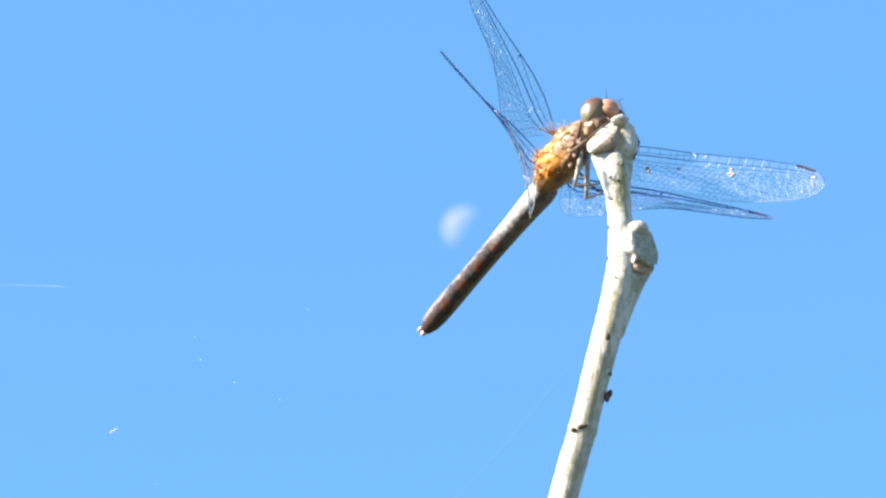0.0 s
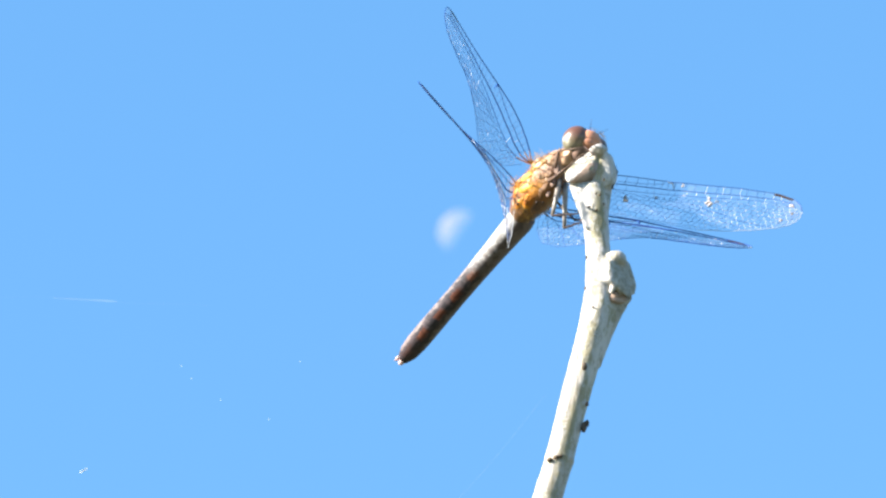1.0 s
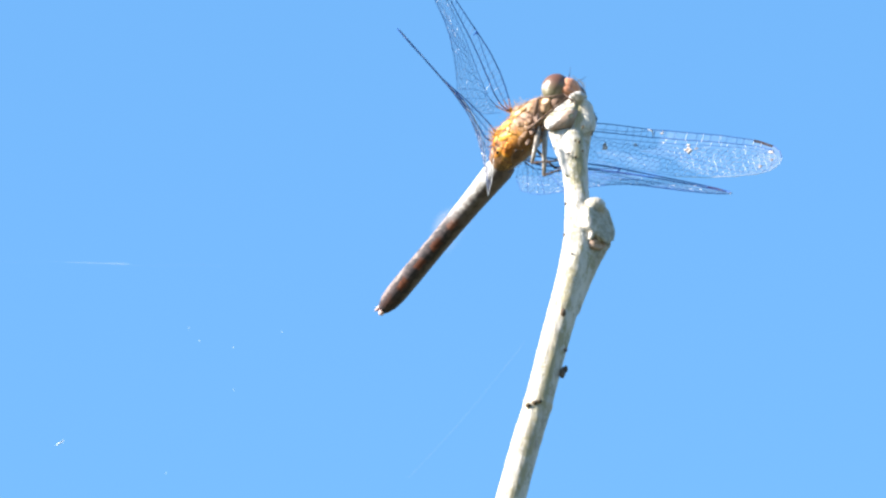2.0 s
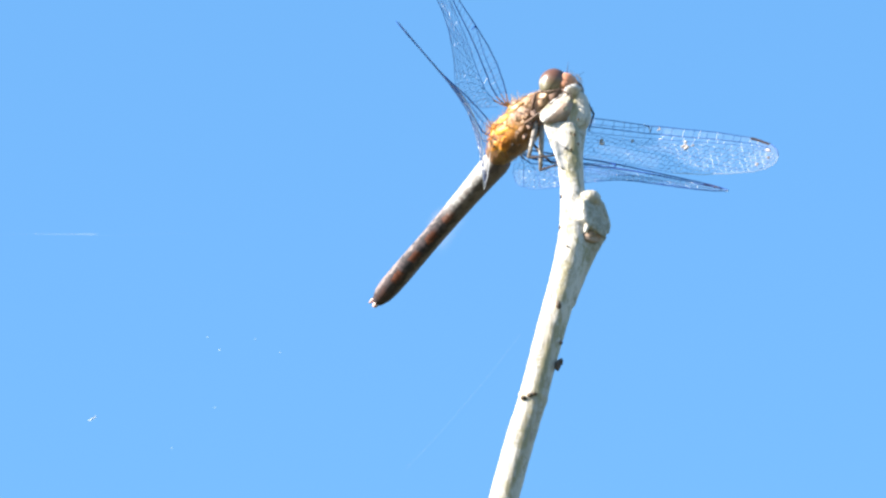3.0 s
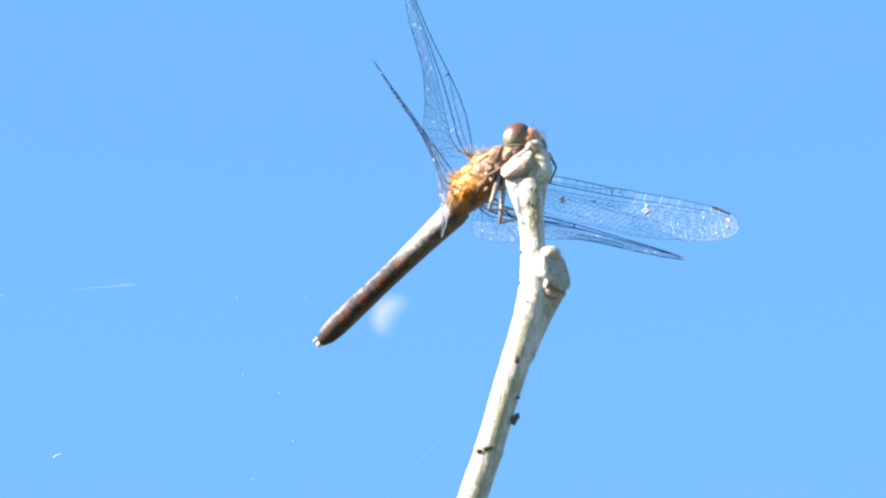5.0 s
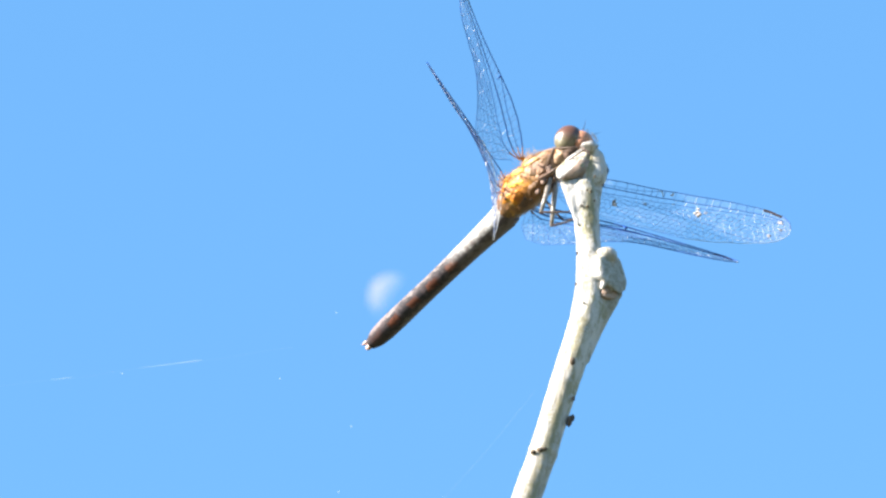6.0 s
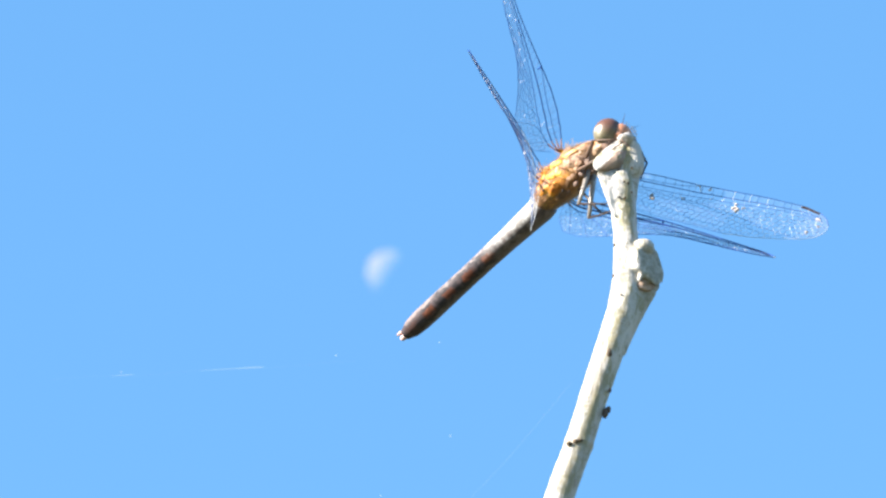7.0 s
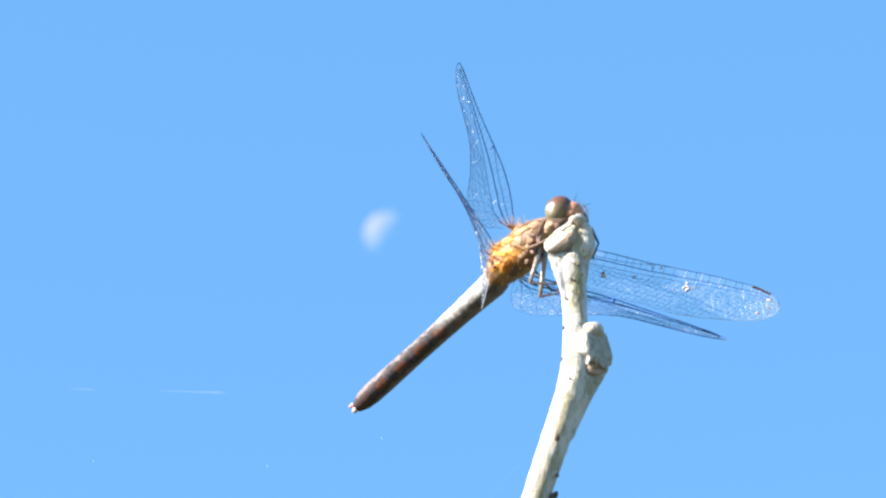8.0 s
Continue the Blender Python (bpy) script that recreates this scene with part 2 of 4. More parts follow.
def abdomen_material():
    """Pale pruinose sides near the waist, then orange-brown flanks between dark rings, and a dark belly stripe."""
    m = Mat("banded_abdomen")
    x, y, z = m.axis(0), m.axis(1), m.axis(2)
    wob = m.calc("MULTIPLY", m.calc("SUBTRACT", m.noise(900, 5, 0.7), 0.5), 0.0016)
    z = m.calc("SUBTRACT", z, m.calc("MULTIPLY", m.calc("ADD", y, 0.0046), 0.075))
    round_about = m.calc("ADD", m.calc("MULTIPLY", x, 0.94), m.calc("MULTIPLY", z, 0.34))
    about = m.calc("ADD", round_about, wob)
    dark = m.mix(m.step(m.noise(1100, 4), 0.4, 0.65), rgb(0.024, 0.019, 0.023), rgb(0.070, 0.050, 0.054))
    rust = m.mix(m.step(m.noise(700, 4), 0.4, 0.6), rgb(0.075, 0.022, 0.011), rgb(0.175, 0.057, 0.030))
    ring = m.calc("SINE", m.calc("MULTIPLY", m.calc("ADD", y, m.calc("MULTIPLY", wob, 1.5)), 2 * math.pi / 0.0034))
    spot = m.calc("MULTIPLY", m.calc("MULTIPLY", m.step(about, 0.00070, 0.00040), m.step(about, -0.00055, -0.00010)),
                  m.step(m.calc("ADD", ring, m.noise(1400, 3)), 1.1, 0.1))
    flank = m.mix(spot, dark, rust)
    # upper edge paled in ragged spots, a painted sunlit highlight
    flank = m.mix(m.calc("MULTIPLY", m.step(about, 0.00088, 0.00114), m.step(m.noise(1500, 4, 0.7), 0.36, 0.54)), flank, rgb(0.18, 0.145, 0.14))
    pale = m.mix(m.step(m.noise(900, 3), 0.4, 0.7), rgb(0.28, 0.26, 0.25), rgb(0.44, 0.43, 0.43))
    under = m.mix(m.step(m.noise(800, 4), 0.4, 0.6), rgb(0.072, 0.052, 0.050), rgb(0.135, 0.106, 0.102))
    pale = m.mix(m.step(about, 0.00065, -0.00015), pale, under)
    c = m.mix(m.step(m.calc("ADD", y, m.calc("MULTIPLY", wob, 3.0)), -0.0165, -0.0100), flank, pale)
    # lower edge paled to imitate light reflected from below
    c = m.mix(m.calc("MULTIPLY", m.step(about, -0.0006, -0.0011), 0.75), c, rgb(0.17, 0.13, 0.125))
    # dark tail end, with the same painted highlight along its upper edge
    c = m.mix(m.calc("MULTIPLY", m.step(m.calc("ADD", y, wob), -0.0250, -0.0275), 0.75), c, m.mix(m.step(about, 0.00070, 0.00100), rgb(0.048, 0.032, 0.034), rgb(0.19, 0.14, 0.135)))
    m.set(Base_Color=c, Roughness=0.7, Specular_IOR_Level=0.25)
    return m.bump(m.noise(2600, 3), 0.25, 0.00008).m


def eye_material():
    m = Mat("compound_eye")
    x, y, z = m.axis(0), m.axis(1), m.axis(2)

    def along(a, b, d):
        return m.calc("ADD", m.calc("ADD", m.calc("MULTIPLY", x, a), m.calc("MULTIPLY", y, b)), m.calc("MULTIPLY", z, d))

    wob = m.calc("MULTIPLY", m.calc("SUBTRACT", m.noise(700, 4, 0.65), 0.5), 0.0012)
    c = m.mix(m.step(m.calc("ADD", along(0.49, 0.67, 0.56), wob), -0.0006, 0.0010), rgb(0.165, 0.142, 0.088), rgb(0.115, 0.050, 0.030))
    # pale spot on one side, the sun's highlight put into the colour
    c = m.mix(m.step(m.calc("ADD", along(0.86, -0.14, -0.49), wob), 0.00152, 0.00190), c, rgb(0.40, 0.37, 0.30))
    m.set(Base_Color=c, Roughness=0.38)
    return m.bump(m.cells(9000), 0.25, 0.00002).m


def membrane_material():
    m = Mat("wing_membrane")
    out = m.calc("ABSOLUTE", m.axis(0))
    tip = m.step(m.calc("ADD", out, m.calc("MULTIPLY", m.noise(500, 3), 0.002)), 0.0215, 0.0245)
    m.set(Base_Color=m.mix(tip, rgb(0.80, 0.84, 0.90), rgb(0.80, 0.66, 0.66)), Roughness=0.4, Specular_IOR_Level=0.4)
    pick, _ = m.patches(2600)
    haze = m.calc("MULTIPLY", m.step(m.noise(300, 3), 0.35, 0.65), 0.018)
    # scattered cells made whiter to stand in for sparkles of sunlight
    bright = m.calc("MULTIPLY", m.calc("MULTIPLY", m.step(pick, 0.88, 0.90), m.step(m.noise(380, 2), 0.45, 0.60)), 0.045)
    return m.see_through(m.calc("SUBTRACT", 0.98, m.calc("ADD", m.calc("ADD", haze, bright), m.calc("MULTIPLY", tip, 0.05)))).m


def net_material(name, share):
    """Fine wing veins, dark but for a random share painted pale as sun glints."""
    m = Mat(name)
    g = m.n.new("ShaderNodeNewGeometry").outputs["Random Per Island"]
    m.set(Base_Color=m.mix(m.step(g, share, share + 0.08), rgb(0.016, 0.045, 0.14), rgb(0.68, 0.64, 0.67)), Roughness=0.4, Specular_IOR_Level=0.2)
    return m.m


def moon_material():
    """Sunlit dust behind the day's air: its own light is added to the sky in front of it."""
    m = Mat("moon_dust")
    c = m.mix(m.step(m.noise(0.11, 5), 0.42, 0.6), rgb(0.075, 0.045, 0.034), rgb(0.130, 0.080, 0.060))
    d, t, add = m.n.new("ShaderNodeBsdfDiffuse"), m.n.new("ShaderNodeBsdfTransparent"), m.n.new("ShaderNodeAddShader")
    m.l.new(c, d.inputs["Color"])
    m.l.new(d.outputs[0], add.inputs[0])
    m.l.new(t.outputs[0], add.inputs[1])
    m.l.new(add.outputs[0], m.n["Material Output"].inputs["Surface"])
    return m.m


def meadow_material():
    m = Mat("meadow")
    c = m.mix(m.step(m.noise(0.6, 6), 0.4, 0.6), rgb(0.03, 0.05, 0.015), rgb(0.07, 0.08, 0.03))
    c = m.mix(m.step(m.noise(25, 5), 0.45, 0.7), c, rgb(0.11, 0.10, 0.05))
    m.set(Base_Color=c, Roughness=0.9)
    return m.bump(m.noise(60, 5), 0.8, 0.02).m


BARK, THORAX, ABDOMEN, EYE = bark_material(), thorax_material(), abdomen_material(), eye_material()
MEMBRANE, MOON, MEADOW = membrane_material(), moon_material(), meadow_material()
VEIN = plain("dark_vein", rgb(0.024, 0.072, 0.30), 0.6, Specular_IOR_Level=0.05)
RIM = plain("pale_rim", rgb(0.55, 0.55, 0.57), 0.4)
AMBER_VEIN = plain("amber_vein", rgb(0.55, 0.25, 0.04), 0.45)
STIGMA = plain("brown_stigma", rgb(0.045, 0.028, 0.026), 0.5, Specular_IOR_Level=0.1)
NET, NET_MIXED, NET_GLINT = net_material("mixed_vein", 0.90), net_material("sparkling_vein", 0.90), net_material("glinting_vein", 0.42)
FACE = plain("orange_face", rgb(0.60, 0.26, 0.145), 0.5, 900)
LEG = plain("dark_leg", rgb(0.055, 0.035, 0.028), 0.5, 1500, Specular_IOR_Level=0.2)
LEG_PALE = plain("pale_leg", rgb(0.34, 0.29, 0.25), 0.4, 1500)
LEG_TAN = plain("tan_leg", rgb(0.17, 0.105, 0.075), 0.5, 1500, Specular_IOR_Level=0.3)
COXA = plain("pinkish_coxa", rgb(0.24, 0.145, 0.105), 0.75, 900, 0.5)
CREAM_PLATE = plate_material("cream_plate", (0.80, 0.60, 0.27), (0.42, 0.21, 0.06))
YELLOW_PLATE = plate_material("yellow_plate", (0.80, 0.46, 0.07), (0.46, 0.17, 0.012))
ORANGE_PLATE = plate_material("orange_plate", (0.62, 0.24, 0.010), (0.30, 0.085, 0.003))
TAN_PLATE = plate_material("tan_plate", (0.52, 0.32, 0.19), (0.23, 0.12, 0.06))
BROWN_PLATE = plate_material("brown_plate", (0.21, 0.098, 0.036), (0.075, 0.034, 0.015))
BRISTLE = plain("pale_bristle", rgb(0.78, 0.60, 0.52), 0.5)
HAIR = plain("fine_hair", rgb(0.78, 0.42, 0.05), 0.5)
CERCUS = plain("pink_cercus", rgb(0.58, 0.38, 0.345), 0.5)
SCAR = plain("brown_scar", rgb(0.39, 0.275, 0.215), 0.85, 1400, 0.7)
WHITE_BARK = plain("white_bark", rgb(0.49, 0.44, 0.40), 0.8, 1200, 0.75)
DARK_BARK = plain("dark_bark", rgb(0.095, 0.066, 0.050), 0.8, 1500)
SCAR_BARK = plain("scarred_bark", rgb(0.165, 0.112, 0.070), 0.85, 2500, 0.35)
SILK = Mat("silk").set(Base_Color=rgb(0.9, 0.92, 0.95), Roughness=0.25).see_through(0.91).m
TUFT = Mat("seed_silk").set(Base_Color=rgb(0.9, 0.92, 0.95), Roughness=0.3).see_through(0.72).m
FLUFF = Mat("fluff").set(Base_Color=rgb(0.9, 0.92, 0.95), Roughness=0.3).see_through(0.86).m
SILK_CLEAR = Mat("faint_silk").set(Base_Color=rgb(0.9, 0.92, 0.95), Roughness=0.25).see_through(0.984).m
GRIT = plain("wing_grit", rgb(0.75, 0.64, 0.60), 0.7, 1100, 0.25)


# ---- shapes ----
def part(name, bm, material, parent=None, label="", smooth=True):
    me = bpy.data.meshes.new(name)
    bm.normal_update()
    bm.to_mesh(me)
    bm.free()
    for mat in material if isinstance(material, (list, tuple)) else [material]:
        me.materials.append(mat)
    if smooth:
        me.shade_smooth()
    ob = new(name, me)
    ob.parent = parent
    return tagged(ob, label)


def side_of(d):
    d = Vector(d).normalized()
    a = d.cross((0, 0, 1)) if abs(d.z) < 0.9 else d.cross((0, 1, 0))
    a.normalize()
    return a, d.cross(a)


def tube(bm, points, radii, n=8, caps=True, flat=1.0, mat=0):
    """A tube through points; radii one for each."""
    pts = [Vector(p) for p in points]
    rings = []
    a0 = None
    for i, p in enumerate(pts):
        d = (pts[min(i + 1, len(pts) - 1)] - pts[max(i - 1, 0)]).normalized()
        a = side_of(d)[0] if a0 is None else (a0 - d * a0.dot(d)).normalized()
        a0, b = a, d.cross(a)
        rings.append([bm.verts.new(p + (a * math.cos(k * 2 * math.pi / n) + b * math.sin(k * 2 * math.pi / n) * flat) * radii[i]) for k in range(n)])
    for r, s in zip(rings, rings[1:]):
        for k in range(n):
            bm.faces.new((r[k], r[(k + 1) % n], s[(k + 1) % n], s[k])).material_index = mat
    if caps:
        bm.faces.new(rings[0][::-1]).material_index = mat
        bm.faces.new(rings[-1]).material_index = mat
    return rings


def ball(bm, centre, radii, turn=None, n=16, rough=0.0, seed=0):
    r = bmesh.ops.create_uvsphere(bm, u_segments=n, v_segments=max(6, n // 2 + 2), radius=1.0)
    turn = turn or Matrix.Identity(3)
    for v in r["verts"]:
        p = Vector(v.co)
        if rough:
            p *= 1 + rough * noise.noise(p * 1.7 + Vector((seed * 3.1, seed, 0)))
        v.co = Vector(centre) + turn @ Vector((p.x * radii[0], p.y * radii[1], p.z * radii[2]))
    return r["verts"]


def loft(bm, rows, n=20):
    """Closed rings along y: y, half width, top, bottom, mid height."""
    rings = []
    for y, w, up, down, z in rows:
        ring = []
        for k in range(n):
            a = 2 * math.pi * k / n
            s = math.sin(a)
            ring.append(bm.verts.new((w * math.cos(a), y, z + (up if s > 0 else down) * s)))
        rings.append(ring)
    for r, s in zip(rings, rings[1:]):
        for k in range(n):
            bm.faces.new((r[k], r[(k + 1) % n], s[(k + 1) % n], s[k]))
    bm.faces.new(rings[0][::-1])
    bm.faces.new(rings[-1])


def scaled(bm):
    bmesh.ops.scale(bm, vec=(MM, MM, MM), verts=bm.verts)
    bmesh.ops.recalc_face_normals(bm, faces=bm.faces)
    return bm


# ---- ground, far below the view ----
def ground():
    bm = bmesh.new()
    bmesh.ops.create_grid(bm, x_segments=60, y_segments=60, size=2000.0)
    for v in bm.verts:
        if v.co.length > 60:
            v.co.z = 1.2 * noise.noise(v.co * 0.004) - 0.6
    tagged(part("ground", bm, MEADOW), "dry green meadow that reaches the horizon", "ground", kind="structure")


def moon():
    eye, way = Vector((-0.021, -0.513, 1.305)), Vector((0.003463, 0.864394, 0.502793))
    bm = bmesh.new()
    ball(bm, (0, 0, 0), (17.2, 17.2, 17.2), n=72)
    # by day only the sunlit half can be told from the sky
    bmesh.ops.bisect_plane(bm, geom=bm.verts[:] + bm.edges[:] + bm.faces[:], plane_co=(0, 0, 0), plane_no=SUN, clear_inner=True)
    ob = part("moon", bm, MOON)
    ob.location = eye + way * 4000
    tagged(ob, "pale daytime half moon in a clear blue sky", "moon", kind="structure")


# ---- the bare twig ----
def twig():
    thing = tagged(new("twig"), "bleached bare twig with swollen buds, standing upright", "twig")
    thing.location = (-0.05, 0.02, 0.0)
    line = [(-0.00935, 1.56800, 0.00178), (-0.00806, 1.57255, 0.00174), (-0.00793, 1.57300, 0.00187), (-0.00784, 1.57345, 0.00175), (-0.00697, 1.57720, 0.00172), (-0.00600, 1.58128, 0.00180), (-0.00485, 1.58572, 0.00185),
            (-0.00375, 1.59020, 0.00191), (-0.00318, 1.59320, 0.00185), (-0.00307, 1.59622, 0.00165), (-0.00309, 1.59925, 0.00152),
            (-0.00318, 1.60154, 0.00149), (-0.00328, 1.60384, 0.00155), (-0.00345, 1.60691, 0.00166), (-0.00360, 1.60800, 0.00172), (-0.00370, 1.60885, 0.00165),
            (-0.00370, 1.60950, 0.00130)]
    base = Vector((-0.05, 0.02, 0.0))

    def at(x, z, y=0.0):
        return Vector((x, y, z)) - base

    # the lower stem, down to the ground
    bm = bmesh.new()
    pts, rad = [], []
    for i in range(25):
        q = i / 24
        top = Vector((-0.0128, 0.0, 1.5540))
        bend = Vector((-0.030 * math.sin(q * math.pi) * 0.6, 0.01 * math.sin(q * 5), 0))
        pts.append(Vector((0, 0, -0.02)).lerp(top - base, q) + bend * (1 - q))
        rad.append(0.0062 - 0.0044 * q)
    tube(bm, pts, rad, 14)
    base_stem = part("base_stem", bm, BARK, thing)
    line = [(-0.0140, 1.5490, 0.0018), (-0.0128, 1.5540, 0.0018), (-0.0110, 1.5615, 0.0018)] + line
    swelling = [at(x * MM, 1.6 + z * MM, y * MM) for x, y, z in ((-0.72, 0.4, -5.82), (-1.81, 0.4, -8.23), (-2.82, 0.3, -10.98), (-3.98, 0.2, -14.60))]

    def fused(bm, name, worn):
        """One worn skin over tubes and lumps."""
        ob = part(name, bm, BARK, thing)
        fuse = ob.modifiers.new("fuse", "REMESH")
        fuse.mode, fuse.voxel_size, fuse.use_smooth_shade = "VOXEL", 0.00014, True
        ease = ob.modifiers.new("ease", "SMOOTH")
        ease.factor, ease.iterations = 0.5, 11
        push = ob.modifiers.new("wear", "DISPLACE")
        push.texture, push.strength, push.mid_level, push.texture_coords = wear, worn, 0.5, "LOCAL"
        return ob

    wear = bpy.data.textures.new("wear", "CLOUDS")
    wear.noise_scale, wear.noise_depth = 0.0014, 4
    # the stem below the side bud, which sways
    bm = bmesh.new()
    low = [p for p in line if p[1] < 1.5935]
    tube(bm, [at(x, z) for x, z, _ in low], [r * 0.935 for _, _, r in low], 20)
    tube(bm, swelling, [0.00114, 0.00113, 0.00108, 0.0010], 14)
    lower = fused(bm, "lower_stem", 0.00013)
    # the stem above it, fused with its swellings
    bm = bmesh.new()
    high = [(-0.00430, 1.5872, 0.00130), (-0.00405, 1.5884, 0.00168)] + [p for p in line if p[1] > 1.5880]
    tube(bm, [at(x, z, max(0.0, (z - 1.6060) * 0.5)) for x, z, _ in high], [r * 0.96 for _, _, r in high], 20)

    def block(points):
        """A worn angular swelling."""
        made = [bm.verts.new(at(x * MM, 1.6 + z * MM, y * MM)) for x, y, z in points]
        bmesh.ops.convex_hull(bm, input=made)

    def lump(x, y, z, rx, ry, rz, turn=0):
        ball(bm, at(x * MM, 1.6 + z * MM, y * MM), (rx * MM, ry * MM, rz * MM), Matrix.Rotation(radians(turn), 3, "Y"), 16)

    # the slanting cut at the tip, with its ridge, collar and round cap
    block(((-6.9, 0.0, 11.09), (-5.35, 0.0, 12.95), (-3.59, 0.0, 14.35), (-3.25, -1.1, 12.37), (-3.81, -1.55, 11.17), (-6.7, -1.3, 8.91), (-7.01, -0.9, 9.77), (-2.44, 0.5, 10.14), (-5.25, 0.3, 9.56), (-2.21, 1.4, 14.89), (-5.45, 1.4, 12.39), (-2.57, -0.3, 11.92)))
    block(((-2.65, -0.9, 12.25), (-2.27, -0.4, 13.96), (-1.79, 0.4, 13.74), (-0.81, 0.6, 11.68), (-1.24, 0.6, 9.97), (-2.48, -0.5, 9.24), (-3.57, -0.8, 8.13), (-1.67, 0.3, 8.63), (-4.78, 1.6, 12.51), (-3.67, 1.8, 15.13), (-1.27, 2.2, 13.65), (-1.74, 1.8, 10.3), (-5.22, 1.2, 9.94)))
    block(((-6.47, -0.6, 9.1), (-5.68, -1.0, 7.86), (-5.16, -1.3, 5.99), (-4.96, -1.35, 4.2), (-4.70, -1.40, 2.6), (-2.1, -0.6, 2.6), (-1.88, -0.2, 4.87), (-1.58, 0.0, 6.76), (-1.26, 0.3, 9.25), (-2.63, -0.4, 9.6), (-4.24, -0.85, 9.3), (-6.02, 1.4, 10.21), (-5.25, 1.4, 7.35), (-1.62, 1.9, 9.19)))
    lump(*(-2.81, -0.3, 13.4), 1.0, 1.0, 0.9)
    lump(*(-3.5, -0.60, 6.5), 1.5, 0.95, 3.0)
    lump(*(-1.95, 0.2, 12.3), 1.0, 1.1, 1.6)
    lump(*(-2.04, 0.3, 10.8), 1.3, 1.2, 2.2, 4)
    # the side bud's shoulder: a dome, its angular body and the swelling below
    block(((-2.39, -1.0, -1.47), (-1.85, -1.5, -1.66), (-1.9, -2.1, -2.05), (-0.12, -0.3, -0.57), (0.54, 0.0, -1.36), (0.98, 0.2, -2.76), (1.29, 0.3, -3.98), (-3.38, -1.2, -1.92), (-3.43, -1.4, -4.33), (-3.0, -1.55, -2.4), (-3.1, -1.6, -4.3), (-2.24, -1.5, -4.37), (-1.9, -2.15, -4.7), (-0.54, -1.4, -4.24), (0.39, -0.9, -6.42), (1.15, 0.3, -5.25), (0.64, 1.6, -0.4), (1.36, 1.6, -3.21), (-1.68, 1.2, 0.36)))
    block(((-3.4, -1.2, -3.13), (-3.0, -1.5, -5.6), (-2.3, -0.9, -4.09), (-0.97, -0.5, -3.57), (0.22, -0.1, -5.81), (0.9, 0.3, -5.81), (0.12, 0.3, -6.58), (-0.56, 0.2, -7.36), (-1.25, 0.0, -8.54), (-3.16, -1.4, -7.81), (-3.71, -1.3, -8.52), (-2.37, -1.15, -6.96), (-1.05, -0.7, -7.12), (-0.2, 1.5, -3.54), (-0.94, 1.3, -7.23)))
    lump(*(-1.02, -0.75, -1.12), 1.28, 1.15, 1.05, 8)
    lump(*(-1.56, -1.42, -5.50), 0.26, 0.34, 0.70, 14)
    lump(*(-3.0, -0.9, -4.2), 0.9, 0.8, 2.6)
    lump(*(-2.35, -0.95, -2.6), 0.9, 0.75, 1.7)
    tube(bm, swelling[:3], [0.0012, 0.0011, 0.0004], 14)
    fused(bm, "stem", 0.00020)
    # the dry brown leaf scar under the ridge; its brown also deepens that face's shade
    bm = bmesh.new()
    bmesh.ops.convex_hull(bm, input=[bm.verts.new(at(x * MM, 1.6 + z * MM, y * MM)) for x, y, z in ((-6.12, -1.36, 8.87), (-6.45, -0.96, 9.2), (-3.85, -1.66, 11.45), (-4.18, -1.21, 11.7), (-2.45, -0.6, 12.2), (-2.8, -0.1, 12.4), (-2.44, 0.25, 10.06), (-2.77, 0.65, 10.39), (-5.03, 0.08, 9.58), (-5.36, 0.49, 9.91))])
    bmesh.ops.bevel(bm, geom=bm.edges[:], offset=0.00010, segments=2, affect="EDGES")
    part("leaf_scar", bm, SCAR, thing, "dry brown leaf scar on a shaded face")
    # the brown hollow under the side bud
    bm = bmesh.new()
    bmesh.ops.convex_hull(bm, input=[bm.verts.new(at(x * MM, 1.6 + (z + 0.577 * d) * MM, (y + d) * MM)) for x, y, z in ((-1.9, -1.15, -5.12), (-1.01, -1.0, -4.77), (0.25, -0.55, -6.32), (-0.38, -0.75, -7.1), (-1.5, -1.15, -7.2), (-2.2, -1.4, -6.7)) for d in (0.0, 0.8)])
    bmesh.ops.bevel(bm, geom=bm.edges[:], offset=0.00012, segments=2, affect="EDGES")
    part("leaf_scar", bm, SCAR, thing, "brown hollow leaf scar under the side bud")
    # the round white bud scale on the very tip
    bm = bmesh.new()
    ball(bm, at(-0.00289, 1.61359, -0.00100), (0.00098, 0.00085, 0.00066), None, 20, 0.3, 2)
    part("tip_bud", bm, WHITE_BARK, thing, "round white bud on the twig's tip")
    # the dark bud and the scars on the bark
    bm = bmesh.new()
    ball(bm, at(-0.00505, 1.57695, -0.0004), (0.00036, 0.0005, 0.00072), Matrix.Rotation(radians(12), 3, "Y"), 12, 0.2)
    ball(bm, at(-0.00474, 1.57730, -0.0006), (0.00024, 0.0004, 0.0004), None, 10, 0.2, 3)
    part("bud", bm, DARK_BARK, lower, "small dark brown side bud")
